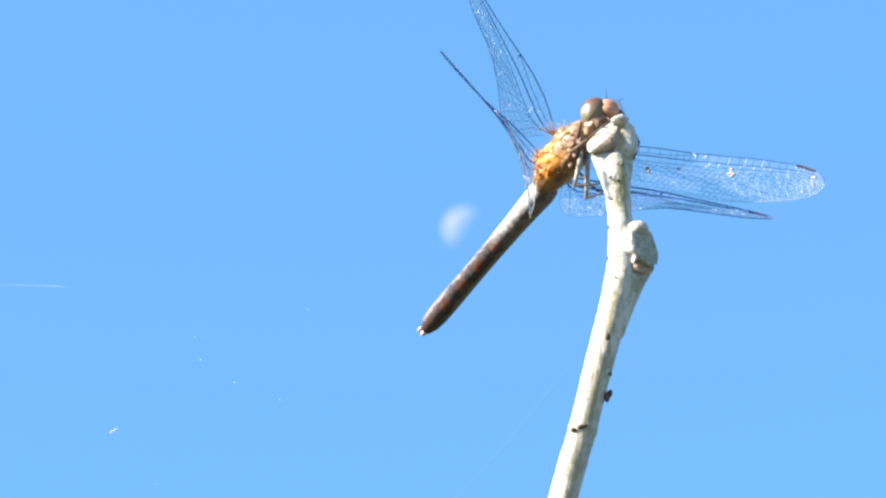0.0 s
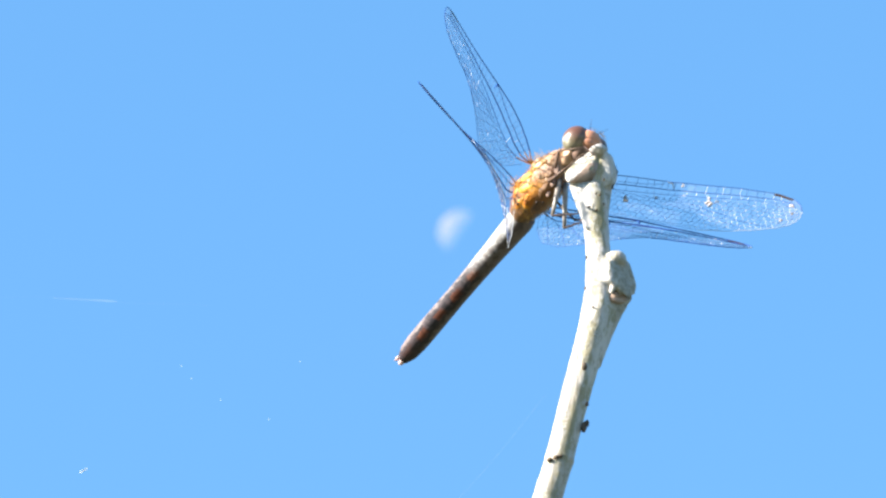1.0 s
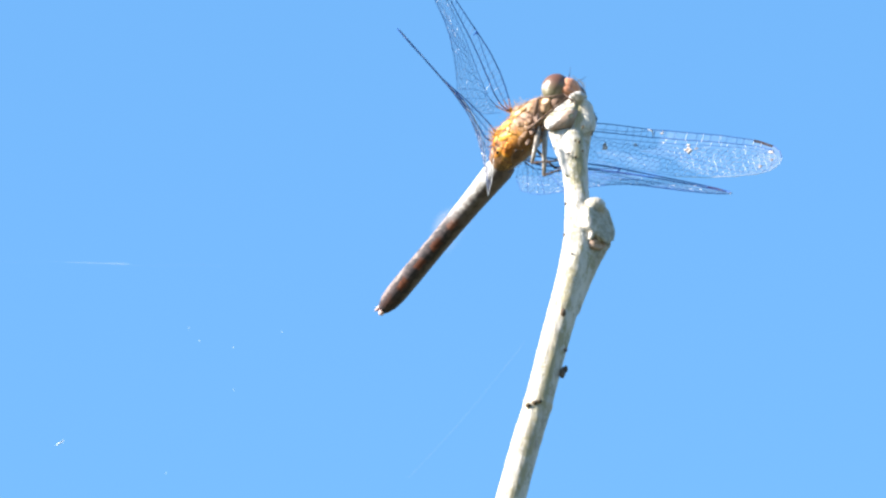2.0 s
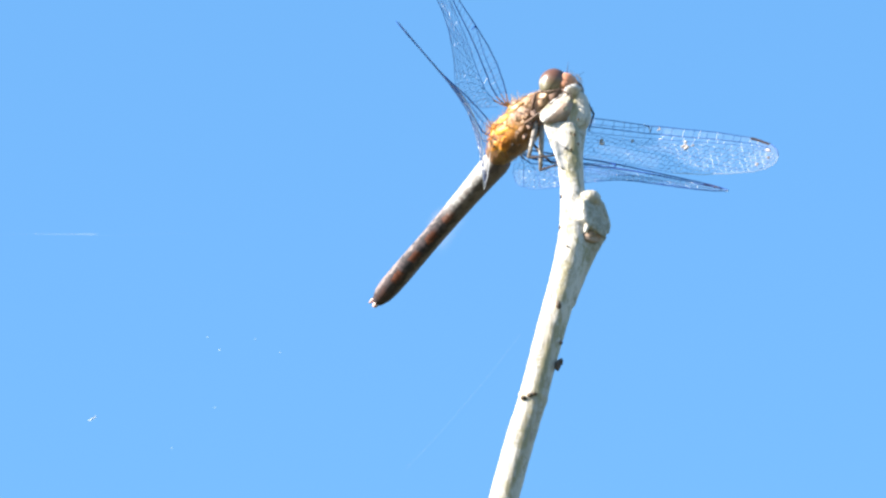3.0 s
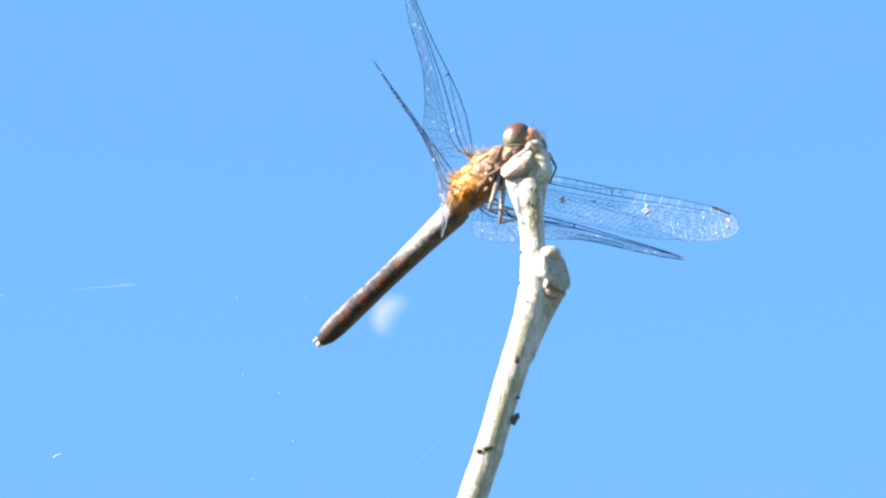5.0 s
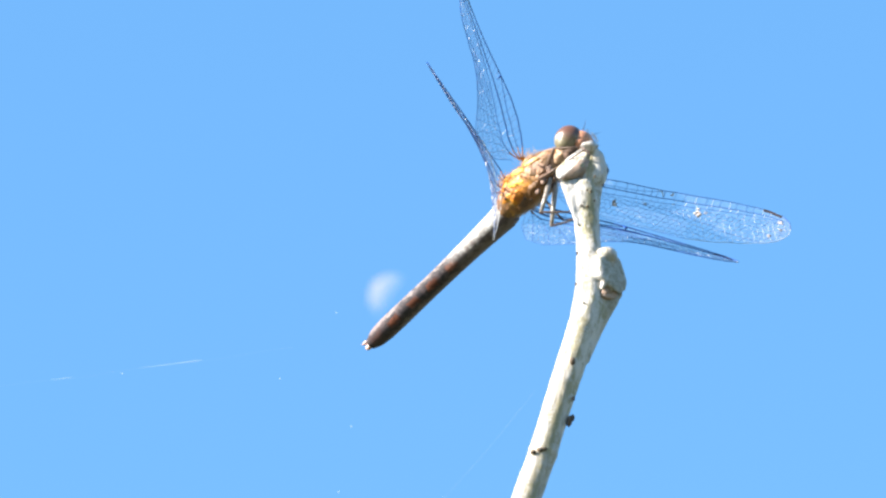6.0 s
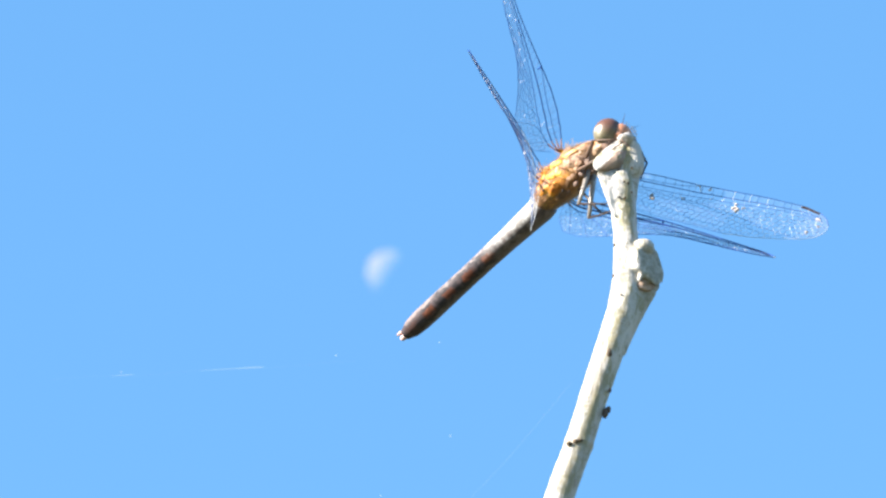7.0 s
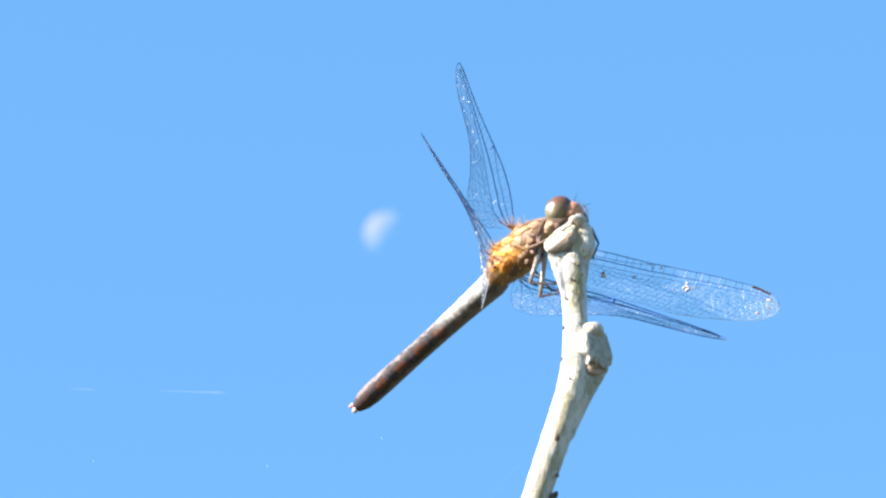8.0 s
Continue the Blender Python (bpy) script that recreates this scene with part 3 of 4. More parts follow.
    for x, z, y, w, h in ((-0.00912, 1.57300, -0.00160, 0.00038, 0.00028), (-0.00835, 1.57335, -0.0018, 0.00040, 0.00026), (-0.00790, 1.57350, -0.00172, 0.00040, 0.00018), (-0.00500, 1.58515, -0.0018, 0.00030, 0.00055),
                          (-0.00475, 1.59110, -0.0005, 0.00016, 0.0004), (-0.00462, 1.59330, -0.0006, 0.00016, 0.0003), (-0.00445, 1.59960, -0.0005, 0.00016, 0.0003),
                          (-0.00455, 1.59450, -0.0004, 0.00014, 0.0002), (-0.00470, 1.58020, -0.0010, 0.0002, 0.0003), (-0.00330, 1.60820, -0.0021, 0.00012, 0.00012),
                          (-0.00235, 1.61010, -0.0020, 0.00012, 0.00016), (-0.00173, 1.59618, -0.0014, 0.00016, 0.00035), (-0.00466, 1.59540, -0.0005, 0.00016, 0.00025), (-0.00390, 1.59290, -0.0017, 0.00010, 0.00012), (-0.00281, 1.60805, -0.0015, 0.00014, 0.00014), (-0.00242, 1.60674, -0.0011, 0.00012, 0.0002), (-0.00324, 1.60597, -0.0016, 0.00016, 0.0001)):
        bm = bmesh.new()
        ball(bm, at(x, z + 0.577 * y, y), (w, 0.00025, h), None, 10, 0.35, x * 900)
        part("scar", bm, SCAR_BARK, lower if z < 1.5915 else thing, "dark scar on the bark")
    return lower, base_stem


# ---- the dragonfly, in millimetres: x to its right, y forward, z up ----
def fuzz(bm, count, seed):
    """Fine hairs that stand on the thorax."""
    rnd = random.Random(seed)
    for _ in range(count):
        a, y = rnd.uniform(-0.6, math.pi + 0.6), rnd.uniform(-4.4, 5.4)
        if rnd.random() < 0.12:  # a yellowish beard under the rear end
            a, y = rnd.uniform(-2.2, -0.4), rnd.uniform(-4.6, -3.0)
        w = 2.25 * math.sqrt(max(0.16, 1 - (y / 5.4) ** 2))
        p = Vector((w * math.cos(a), y, w * 1.12 * math.sin(a)))
        d = Vector((math.cos(a) + rnd.gauss(0, 0.3), rnd.gauss(0, 0.4), math.sin(a) + rnd.gauss(0, 0.3))).normalized()
        s = side_of(d)[0] * 0.010
        e = p + d * rnd.uniform(0.3, 0.85)
        bm.faces.new((bm.verts.new(p - s), bm.verts.new(p + s), bm.verts.new(e)))
    # longer tufts round the wing roots
    for root in ((1.5, 1.3, 1.7), (-1.2, 1.6, 1.8), (1.6, -2.6, 1.0), (-1.3, -1.9, 1.6)):
        for _ in range(900 if root[1] < 0 < root[0] else 560):
            p = Vector([c + rnd.gauss(0, 0.55) for c in root])
            d = Vector((root[0] + rnd.gauss(0, 0.8), rnd.gauss(0, 0.9), root[2] + rnd.gauss(0, 0.8))).normalized()
            s = side_of(d)[0] * 0.010
            bm.faces.new((bm.verts.new(p - s), bm.verts.new(p + s), bm.verts.new(p + d * rnd.uniform(0.25, 0.95))))


def curve_at(table, u):
    for (a, p), (b, q) in zip(table, table[1:]):
        if u <= b:
            k = (u - a) / (b - a)
            k = k * k * (3 - 2 * k) * 0.5 + k * 0.5
            return p + (q - p) * k
    return table[-1][1]


FORE_LEAD = [(0, -0.1), (0.06, -0.5), (0.3, -1.05), (0.45, -1.15), (0.52, -1.4), (0.75, -2.0), (0.88, -2.1), (0.95, -1.7), (0.982, -1.0), (1, 0.0)]
BOWED_LEAD = [(0, 0.3), (0.06, -0.15), (0.13, -0.5), (0.22, -0.85), (0.34, -1.1), (0.5, -1.2), (0.75, -1.35), (0.9, -1.25), (0.96, -1.0), (0.985, -0.6), (1, 0.1)]
FORE_TRAIL = [(0, 1.6), (0.05, 3.4), (0.14, 4.6), (0.3, 5.1), (0.5, 5.0), (0.62, 5.1), (0.72, 4.7), (0.82, 4.0), (0.92, 3.1), (0.965, 2.4), (0.985, 1.8), (1, 1.0)]
HIND_LEAD = [(0, -0.5), (0.06, -0.9), (0.3, -1.2), (0.5, -1.1), (0.75, -1.4), (0.9, -1.25), (0.97, -0.8), (1, 0.1)]
FLAT_TRAIL = [(0, 1.2), (0.04, 4.4), (0.1, 6.0), (0.2, 6.5), (0.35, 6.2), (0.5, 5.7), (0.68, 4.9), (0.82, 4.0), (0.92, 3.1), (0.97, 2.1), (1, 0.7)]
FLAT_LEAD = [(0, 0.3), (0.1, 0.25), (0.3, 0.0), (0.5, -0.5), (0.7, -1.0), (0.9, -1.1), (0.97, -0.7), (1, 0.1)]
HIND_TRAIL = [(0, 1.5), (0.04, 7.0), (0.10, 9.4), (0.2, 9.2), (0.35, 7.9), (0.5, 6.4), (0.68, 5.2), (0.82, 4.1), (0.92, 3.1), (0.97, 2.1), (1, 0.7)]


def wing(name, parent, hinge, tip, twist, lead, trail, seed, net, shine, bold=1.0, spread=1.0, grit=()):
    """One wing: a clear pleated membrane, its net of veins, the stigma near the tip and the amber patch at the hinge."""
    rnd = random.Random(seed)
    h, t = Vector(hinge), Vector(tip)
    span = (t - h).length
    s = (t - h) / span
    c0 = Vector((0, -1, 0))
    c0 = (c0 - s * c0.dot(s)).normalized()

    def at(u, v, lift=0.0):
        k = min(1.0, u / twist[2])
        psi = twist[0] + (twist[1] - twist[0]) * k * k * (3 - 2 * k)
        c = Matrix.Rotation(radians(psi), 3, s) @ c0
        a, b = curve_at(lead, u), curve_at(trail, u)
        off = a + (b - a) * v
        pleat = 0.16 * math.sin(v * 17.0) * (1 - v) * (1 - 0.6 * u)
        sag = 0.5 * math.sin(math.pi * u) * (v - 0.3)
        return h + s * (u * span) + c * off + s.cross(c) * (pleat + sag + lift)

    # membrane, cell by cell
    bm = bmesh.new()
    nu, nv = 60, 16
    grid = [[bm.verts.new(at(i / nu, j / nv, rnd.gauss(0, 0.035))) for j in range(nv + 1)] for i in range(nu + 1)]
    for i in range(nu):
        for j in range(nv):
            bm.faces.new((grid[i][j], grid[i + 1][j], grid[i + 1][j + 1], grid[i][j + 1]))
    body = part(name, scaled(bm), MEMBRANE, parent, "clear wing with a net of dark veins", smooth=False)
    # veins
    inner, outer = bmesh.new(), bmesh.new()
    rooted = name == "hindwing"
    pale_edge = rooted and hinge[0] > 0

    def vein(uv, r0, r1, n=5, mat=VEIN):
        k, b = len(uv) - 1, bmesh.new()
        tube(b, [at(*p) for p in uv], [(r0 + (r1 - r0) * i / k) * bold for i in range(k + 1)], n, True)
        part("vein", scaled(b), mat, body)

    def thread(u0, v0, u1, v1, r):
        p, q = at(u0, v0), at(u1, v1)
        a, b = side_of(q - p)
        # veins beyond shine join the net that is coloured pale like sunlit ones
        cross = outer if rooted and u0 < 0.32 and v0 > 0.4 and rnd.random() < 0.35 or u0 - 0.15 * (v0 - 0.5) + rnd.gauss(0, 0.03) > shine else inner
        ring = [[cross.verts.new(o + (a * math.cos(k * 2.094) + b * math.sin(k * 2.094)) * r) for k in range(3)] for o in (p, q)]
        for k in range(3):
            cross.faces.new((ring[0][k], ring[0][(k + 1) % 3], ring[1][(k + 1) % 3], ring[1][k]))

    steps = [i / 60 for i in range(61)]
    vein([(u, 0.0) for u in steps], 0.074, 0.05)
    vein([(0.46 * u, 0.13 * spread * (1 - u ** 5)) for u in steps], 0.042, 0.035)
    vein([(0.96 * u, spread * (0.26 - 0.26 * u + 0.13 * u * u)) for u in steps], 0.085, 0.045)
    vein([(0.02 + 0.95 * u, spread * (0.37 - 0.20 * u + 0.25 * max(0, u - 0.6) ** 2)) for u in steps], 0.045, 0.028)
    # trailing edges that the sun brightens are painted with the pale rim colour
    vein([(u * 0.62, 1.0) for u in steps], 0.034 if pale_edge else 0.013 if rooted else 0.028, 0.028, mat=RIM if pale_edge else VEIN)
    vein([(0.62 + u * 0.38, 1.0) for u in steps], 0.044, 0.04, mat=RIM if shine < 1 else VEIN)
    vein([(1.0, p / 8) for p in range(9)], 0.04, 0.04, mat=RIM if shine < 1 or bold > 1 else VEIN)
    # strong veins that bend from the hinge to the trailing edge
    count = 9
    fam = [(0.02 + 0.055 * k, 0.13 + 0.098 * k) for k in range(count)]

    def bent(k, p):
        a, b = fam[k]
        return a + (b - a) * p, 0.34 * spread + (1 - 0.34 * spread) * p ** 1.35 - 0.03 * p * (1 - p)

    for k in range(count):
        vein([bent(k, p / 12) for p in range(13)], 0.022 if k % 2 else 0.030, 0.018, 4)
    # cross veins: a ladder near the leading edge, a net behind it
    u = 0.06
    while u < 0.95:
        j = rnd.uniform(-0.004, 0.004)
        if u < 0.5:
            thread(u, 0.0, u + 0.004 + 2 * j, 0.13 * spread, 0.025)
        thread(u + j, 0.12 * spread if u < 0.45 else 0.0, u + j + 0.003, spread * (0.25 - 0.13 * u), 0.024)
        thread(u + 0.016, spread * (0.25 - 0.13 * u), u + 0.013 + j, spread * (0.36 - 0.18 * u), 0.02)
        u += rnd.uniform(0.026, 0.044)
    # the net behind it: small uneven six-sided cells
    size = 0.42

    def corner(x, y):
        k = (round(x * 40), round(y * 40))
        r = random.Random(k[0] * 7919 + k[1] * 104729 + seed)
        x, y = x + r.uniform(-0.08, 0.08), y + r.uniform(-0.08, 0.08)
        u = x / span
        if not 0.03 < u < 0.992:
            return None
        a, b = curve_at(lead, u), curve_at(trail, u)
        v = (y - a) / (b - a)
        return (u, v) if spread * (0.36 - 0.16 * u) < v < 0.995 else None

    wide = size * math.sqrt(3)
    for j in range(-4, 20):
        for i in range(0, int(span / wide) + 2):
            cx, cy = (i + 0.5 * (j % 2)) * wide, j * size * 1.5
            ring = [corner(cx + size * math.sin(k * math.pi / 3), cy + size * math.cos(k * math.pi / 3)) for k in range(4)]
            for p, q in zip(ring, ring[1:]):
                if p and q:
                    thread(*p, *q, 0.021)
                # pale beads added on cell corners to imitate glints of sun
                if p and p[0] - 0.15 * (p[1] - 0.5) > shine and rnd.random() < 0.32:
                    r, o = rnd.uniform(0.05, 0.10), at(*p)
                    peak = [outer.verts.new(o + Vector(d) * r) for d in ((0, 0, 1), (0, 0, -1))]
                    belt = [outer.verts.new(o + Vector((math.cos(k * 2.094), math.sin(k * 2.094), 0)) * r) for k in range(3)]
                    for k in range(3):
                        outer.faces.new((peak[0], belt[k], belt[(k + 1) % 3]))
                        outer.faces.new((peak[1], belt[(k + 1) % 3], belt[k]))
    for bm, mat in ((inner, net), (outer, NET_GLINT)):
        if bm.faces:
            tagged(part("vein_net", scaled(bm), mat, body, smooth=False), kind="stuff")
        else:
            bm.free()
    # stigma
    bm = bmesh.new()
    top = [[bm.verts.new(at(0.865 + 0.08 * i / 6, 0.0 + 0.048 * j, lf)) for i in range(7)] for lf in (-0.05, 0.05) for j in (0, 1)]
    for a, b in ((0, 1), (3, 2), (1, 3), (2, 0)):
        for i in range(6):
            bm.faces.new((top[a][i], top[a][i + 1], top[b][i + 1], top[b][i]))
    part("stigma", scaled(bm), STIGMA, body, "dark brown cell near the wing tip", smooth=False)
    # the pale notch half way along the leading edge
    bm = bmesh.new()
    tube(bm, [at(0.43, -0.01), at(0.455, 0.03), at(0.465, 0.15)], [0.03, 0.10, 0.03], 6)
    part("nodus", scaled(bm), RIM if shine < 1 else VEIN, body)
    # amber hinge with its fan of thick vein roots
    bm = bmesh.new()
    for v in (0.0, 0.13 * spread, 0.26 * spread, 0.36 * spread):
        tube(bm, [h * 0.74, at(0.0, v), at(0.025, v), at(0.06, v)], [0.10, 0.10, 0.08, 0.05], 6)
    part("hinge", scaled(bm), AMBER_VEIN, body, "amber wing root")
    for i, (u, v, r) in enumerate(grit):
        bm = bmesh.new()
        for k in range(11):
            ball(bm, at(u + rnd.gauss(0, 0.011 * r), v + rnd.gauss(0, 0.055 * r)), (r * 0.34, r * 0.28, r * 0.2), None, 8, 0.5, i * 5 + k + seed)
        part("grit", scaled(bm), GRIT, body, "speck of dust stuck to the wing")
    return body


def leg(parent, joints, radii, femur_skin, shin_skin):
    """Coxa to claw, each length a part of its own on the first."""
    bm = bmesh.new()
    j = [Vector(p) for p in joints]
    mid = j[0].lerp(j[1], 0.5) + Vector((0, 0, -0.15))
    tube(bm, [j[0], j[0].lerp(mid, 0.5), mid, j[1]], [radii * 0.9, radii * 1.25, radii * 1.1, radii * 0.8], 8)
    femur = part("leg", scaled(bm), femur_skin, parent, "thin bristly leg that grips the twig")
    bm = bmesh.new()
    m = j[1].lerp(j[2], 0.5)
    tube(bm, [j[1], m, j[2]], [radii * 0.6, radii * 0.45, radii * 0.38], 7)
    d = (j[2] - j[1]).normalized()
    a, b = side_of(d)
    for i in range(12):
        o, way = j[1].lerp(j[2], (i + 0.5) / 12), (a * math.cos(i * 2.4) + b * math.sin(i * 2.4) + d * 0.7).normalized()
        tube(bm, [o, o + way * 0.55], [0.025, 0.006], 3)
    part("tibia", scaled(bm), shin_skin, femur)
    bm = bmesh.new()
    m = j[2].lerp(j[3], 0.6) + Vector((0, 0, 0.1))
    tube(bm, [j[2], m, j[3]], [radii * 0.38, radii * 0.33, radii * 0.26], 6)
    for q in (-1, 1):
        e = (j[3] - m).normalized()
        tube(bm, [j[3], j[3] + e * 0.25 + side_of(e)[0] * 0.12 * q, j[3] + e * 0.32 + side_of(e)[1] * 0.2], [radii * 0.25, radii * 0.2, 0.015], 4)
    part("tarsus", scaled(bm), shin_skin, femur)
    return femur


def dragonfly():
    thing = tagged(new("dragonfly"), "orange and brown dragonfly with clear wings, perched on the twig's tip", "dragonfly")
    # thorax
    bm = bmesh.new()
    loft(bm, [(-5.0, 1.1, 1.0, 1.1, -0.1), (-4.7, 1.45, 1.35, 1.45, -0.1), (-3.8, 1.85, 1.75, 1.85, -0.1), (-2.6, 2.15, 2.1, 2.2, 0.0), (-1.0, 2.3, 2.3, 2.5, 0.0),
              (1.0, 2.25, 2.3, 2.5, 0.0), (2.6, 2.05, 2.1, 2.2, 0.1), (3.7, 1.75, 1.85, 1.7, 0.2), (4.4, 1.35, 1.5, 1.3, 0.3), (4.9, 0.9, 1.0, 0.8, 0.3)], 28)
    for x, y, z, r in ((2.2, 1.1, 1.9, 0.8), (-1.5, 1.5, 1.9, 0.8), (1.9, -2.6, 1.1, 0.8), (-1.5, -1.9, 1.6, 0.8)):
        ball(bm, (x * 0.72, y, z * 0.76 - 0.28 * y), (1.15 * r, 1.6 * r, 1.0 * r), None, 14)
    for v in bm.verts:
        v.co += v.co.normalized() * 0.22 * noise.noise(v.co * 0.9)
        v.co.y += 0.28 * v.co.z
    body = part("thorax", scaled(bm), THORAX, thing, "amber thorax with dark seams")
    # the hard plates of its right flank: place, outward way, half length along the body, half width, tilt
    for skin, words, place, way, a, b, tilt in (
            (CREAM_PLATE, "cream flank plate", (2.17, 2.35, -0.15), (0.93, 0.18, -0.30), 1.05, 0.40, -24),
            (TAN_PLATE, "tan flank plate", (1.72, 1.60, -1.15), (0.82, 0.13, -0.57), 0.85, 0.60, -60),
            (YELLOW_PLATE, "bright yellow flank plate", (1.90, -0.85, -1.15), (0.85, 0.0, -0.53), 1.25, 0.60, -32),
            (YELLOW_PLATE, "bright yellow flank plate", (2.26, 0.10, 0.10), (0.98, 0.04, -0.18), 1.20, 0.60, -40),
            (CREAM_PLATE, "cream flank plate", (1.98, -0.10, -1.02), (0.88, 0.0, -0.47), 0.55, 0.30, 30),
            (ORANGE_PLATE, "deep orange flank plate", (2.10, -2.60, -0.25), (0.96, -0.25, -0.10), 0.95, 0.70, 20),
            (YELLOW_PLATE, "mottled amber flank plate", (1.42, -2.75, -1.55), (0.61, -0.07, -0.79), 1.00, 0.55, 0),
            (ORANGE_PLATE, "deep orange flank plate", (0.95, -1.60, -2.25), (0.30, -0.06, -0.95), 1.05, 0.60, 10),
            (BROWN_PLATE, "brown belly plate", (0.45, 0.35, -2.42), (0.40, 0.0, -0.92), 0.85, 0.45, 15),
            (BROWN_PLATE, "brown belly plate", (-0.60, -1.50, -2.35), (-0.35, 0.0, -0.94), 1.40, 0.70, 0),
            (BROWN_PLATE, "brown belly plate", (0.10, -3.60, -1.95), (0.10, -0.25, -0.96), 0.95, 0.75, 0),
            (BROWN_PLATE, "brown rear plate", (1.05, -4.25, -1.05), (0.55, -0.50, -0.67), 0.80, 0.75, 0),
            (TAN_PLATE, "pinkish tan shoulder plate", (1.42, 3.55, -0.45), (0.75, 0.40, -0.53), 0.70, 0.55, -20),
            (BROWN_PLATE, "brown shoulder plate", (1.75, 3.20, 0.95), (0.90, 0.30, 0.30), 0.75, 0.45, 10),
            (TAN_PLATE, "pinkish tan breast plate", (0.98, 2.70, -1.62), (0.62, 0.35, -0.71), 0.60, 0.42, -30),
            (BROWN_PLATE, "brown breast plate", (0.35, 1.20, -2.32), (0.15, 0.27, -0.95), 0.75, 0.50, 0),
            (TAN_PLATE, "pinkish tan breast plate", (0.60, 2.15, -1.85), (0.25, 0.38, -0.89), 0.60, 0.50, 0)):
        out = Vector(way).normalized()
        fore = (Vector((0, 1, 0.28)) - out * Vector((0, 1, 0.28)).dot(out)).normalized()
        turn = Matrix((fore, out.cross(fore), out)).transposed() @ Matrix.Rotation(radians(tilt), 3, "Z")
        bm = bmesh.new()
        ball(bm, Vector(place) - out * 0.10, (a, b, 0.30), turn, 20, 0.35, a * 7 + tilt)
        part("flank_plate", scaled(bm), skin, body, words)
    for place, r in (((1.56, -2.95, -1.66), 0.17), ((0.25, -0.95, -2.62), 0.16), ((-0.40, -0.45, -2.66), 0.14), ((1.05, -1.95, -2.30), 0.13), ((1.95, -2.95, -0.95), 0.12)):
        bm = bmesh.new()
        ball(bm, place, (r, r * 1.2, r), None, 10, 0.3, r * 50)
        part("breathing_hole", scaled(bm), LEG, body, "small dark breathing hole")
    bm = bmesh.new()
    fuzz(bm, 4200, 4)
    bmesh.ops.scale(bm, vec=(MM, MM, MM), verts=bm.verts)
    tagged(part("hair", bm, HAIR, body, "fine reddish hairs"), kind="stuff")
    for x, y, z, r in ((0.5, 3.6, -1.5, 0.9), (-0.9, 3.4, -1.5, 0.9), (0.2, 2.3, -2.2, 0.9), (-1.2, 2.1, -2.0, 0.9), (-0.2, 0.9, -2.5, 0.8), (-1.3, 0.6, -2.2, 0.8)):
        bm = bmesh.new()
        ball(bm, (x, y, z), (0.36 * r, 0.50 * r, 0.95 * r), Matrix.Rotation(0.4 * x, 3, "Y"), 12, 0.12, y)
        part("coxa", scaled(bm), COXA, thing)
    bm = bmesh.new()
    ball(bm, (0, 5.1, 0.2), (1.0, 1.3, 1.05), None, 18, 0.35)
    part("neck", scaled(bm), TAN_PLATE, thing, "pinkish tan neck")
    # abdomen, ring by ring
    y, slope = -4.6, 0.075
    widths = [1.54, 1.68, 1.55, 1.38, 1.30, 1.27, 1.30, 1.33, 1.30, 1.14, 0.72]
    abdomen = None
    for i, length in enumerate((1.0, 2.2, 3.7, 3.6, 3.5, 3.3, 2.9, 2.1, 1.5, 1.15)):
        a, b = widths[i], widths[i + 1]
        bm = bmesh.new()
        rows = []
        for q, swell in ((-0.04, 0.90), (0, 1.0), (0.01, 1.0), (0.3, 1.0), (0.6, 1.0), (0.99, 1.0), (1.0, 1.0), (1.04, 0.90)):
            w, yy = (a + (b - a) * q) * swell, y - length * q
            rows.append((yy, w, w * 1.05, w * 0.95, slope * (yy + 4.6)))
        loft(bm, rows, 20)
        ring = part("abdomen_segment", scaled(bm), ABDOMEN, abdomen or thing)
        abdomen = abdomen or ring
        y -= length
    for q in (-1, 1):
        bm = bmesh.new()
        z = slope * (y + 4.6)
        tube(bm, [(0.24 * q, y + 0.2, z + 0.25), (0.42 * q, y - 0.45, z + 0.3), (0.48 * q, y - 1.05, z + 0.42)], [0.30, 0.30, 0.09], 8, True, 0.7)
        part("cercus", scaled(bm), CERCUS, abdomen, "pale pink tail clasper")
    bm = bmesh.new()
    z = slope * (y + 4.6)
    tube(bm, [(0, y + 0.2, z - 0.3), (0, y - 0.5, z - 0.35), (0, y - 0.8, z - 0.2)], [0.42, 0.34, 0.12], 8)
    part("tail_plate", scaled(bm), CERCUS, abdomen)
    # head, which turns on the neck
    bm = bmesh.new()
    ball(bm, (0, 1.9, 0.0), (1.6, 1.2, 1.5), None, 18)
    ball(bm, (0.0, 3.1, -0.05), (1.4, 1.1, 1.15), Matrix.Rotation(radians(-20), 3, "X"), 18)
    ball(bm, (0, 3.0, -0.9), (1.15, 0.75, 0.7), None, 18)
    head = part("head", scaled(bm), FACE, thing, "orange face between large eyes")
    head.location = (-1.1 * MM, 4.7 * MM, 0.5 * MM)
    for q in (-1, 1):
        bm = bmesh.new()
        ball(bm, (0, 0, 0), (1.68, 1.78, 1.80), Matrix.Rotation(radians(-18 * q), 3, "Y"), 28)
        eye = part("eye", scaled(bm), EYE, head, "large brown compound eye, greyish below")
        eye.location = (1.24 * q * MM, 1.92 * MM, 0.24 * MM)
        bm = bmesh.new()
        tube(bm, [(0.5 * q, 3.6, 0.9), (0.8 * q, 4.2, 1.0), (1.2 * q, 4.9, 1.2)], [0.045, 0.03, 0.012], 5)
        part("antenna", scaled(bm), LEG, head)
    bm = bmesh.new()
    ball(bm, (0.3, 1.45, -1.0), (1.25, 1.3, 0.95), None, 16, 0.15)
    part("mouth", scaled(bm), COXA, head, "brown mouthparts")
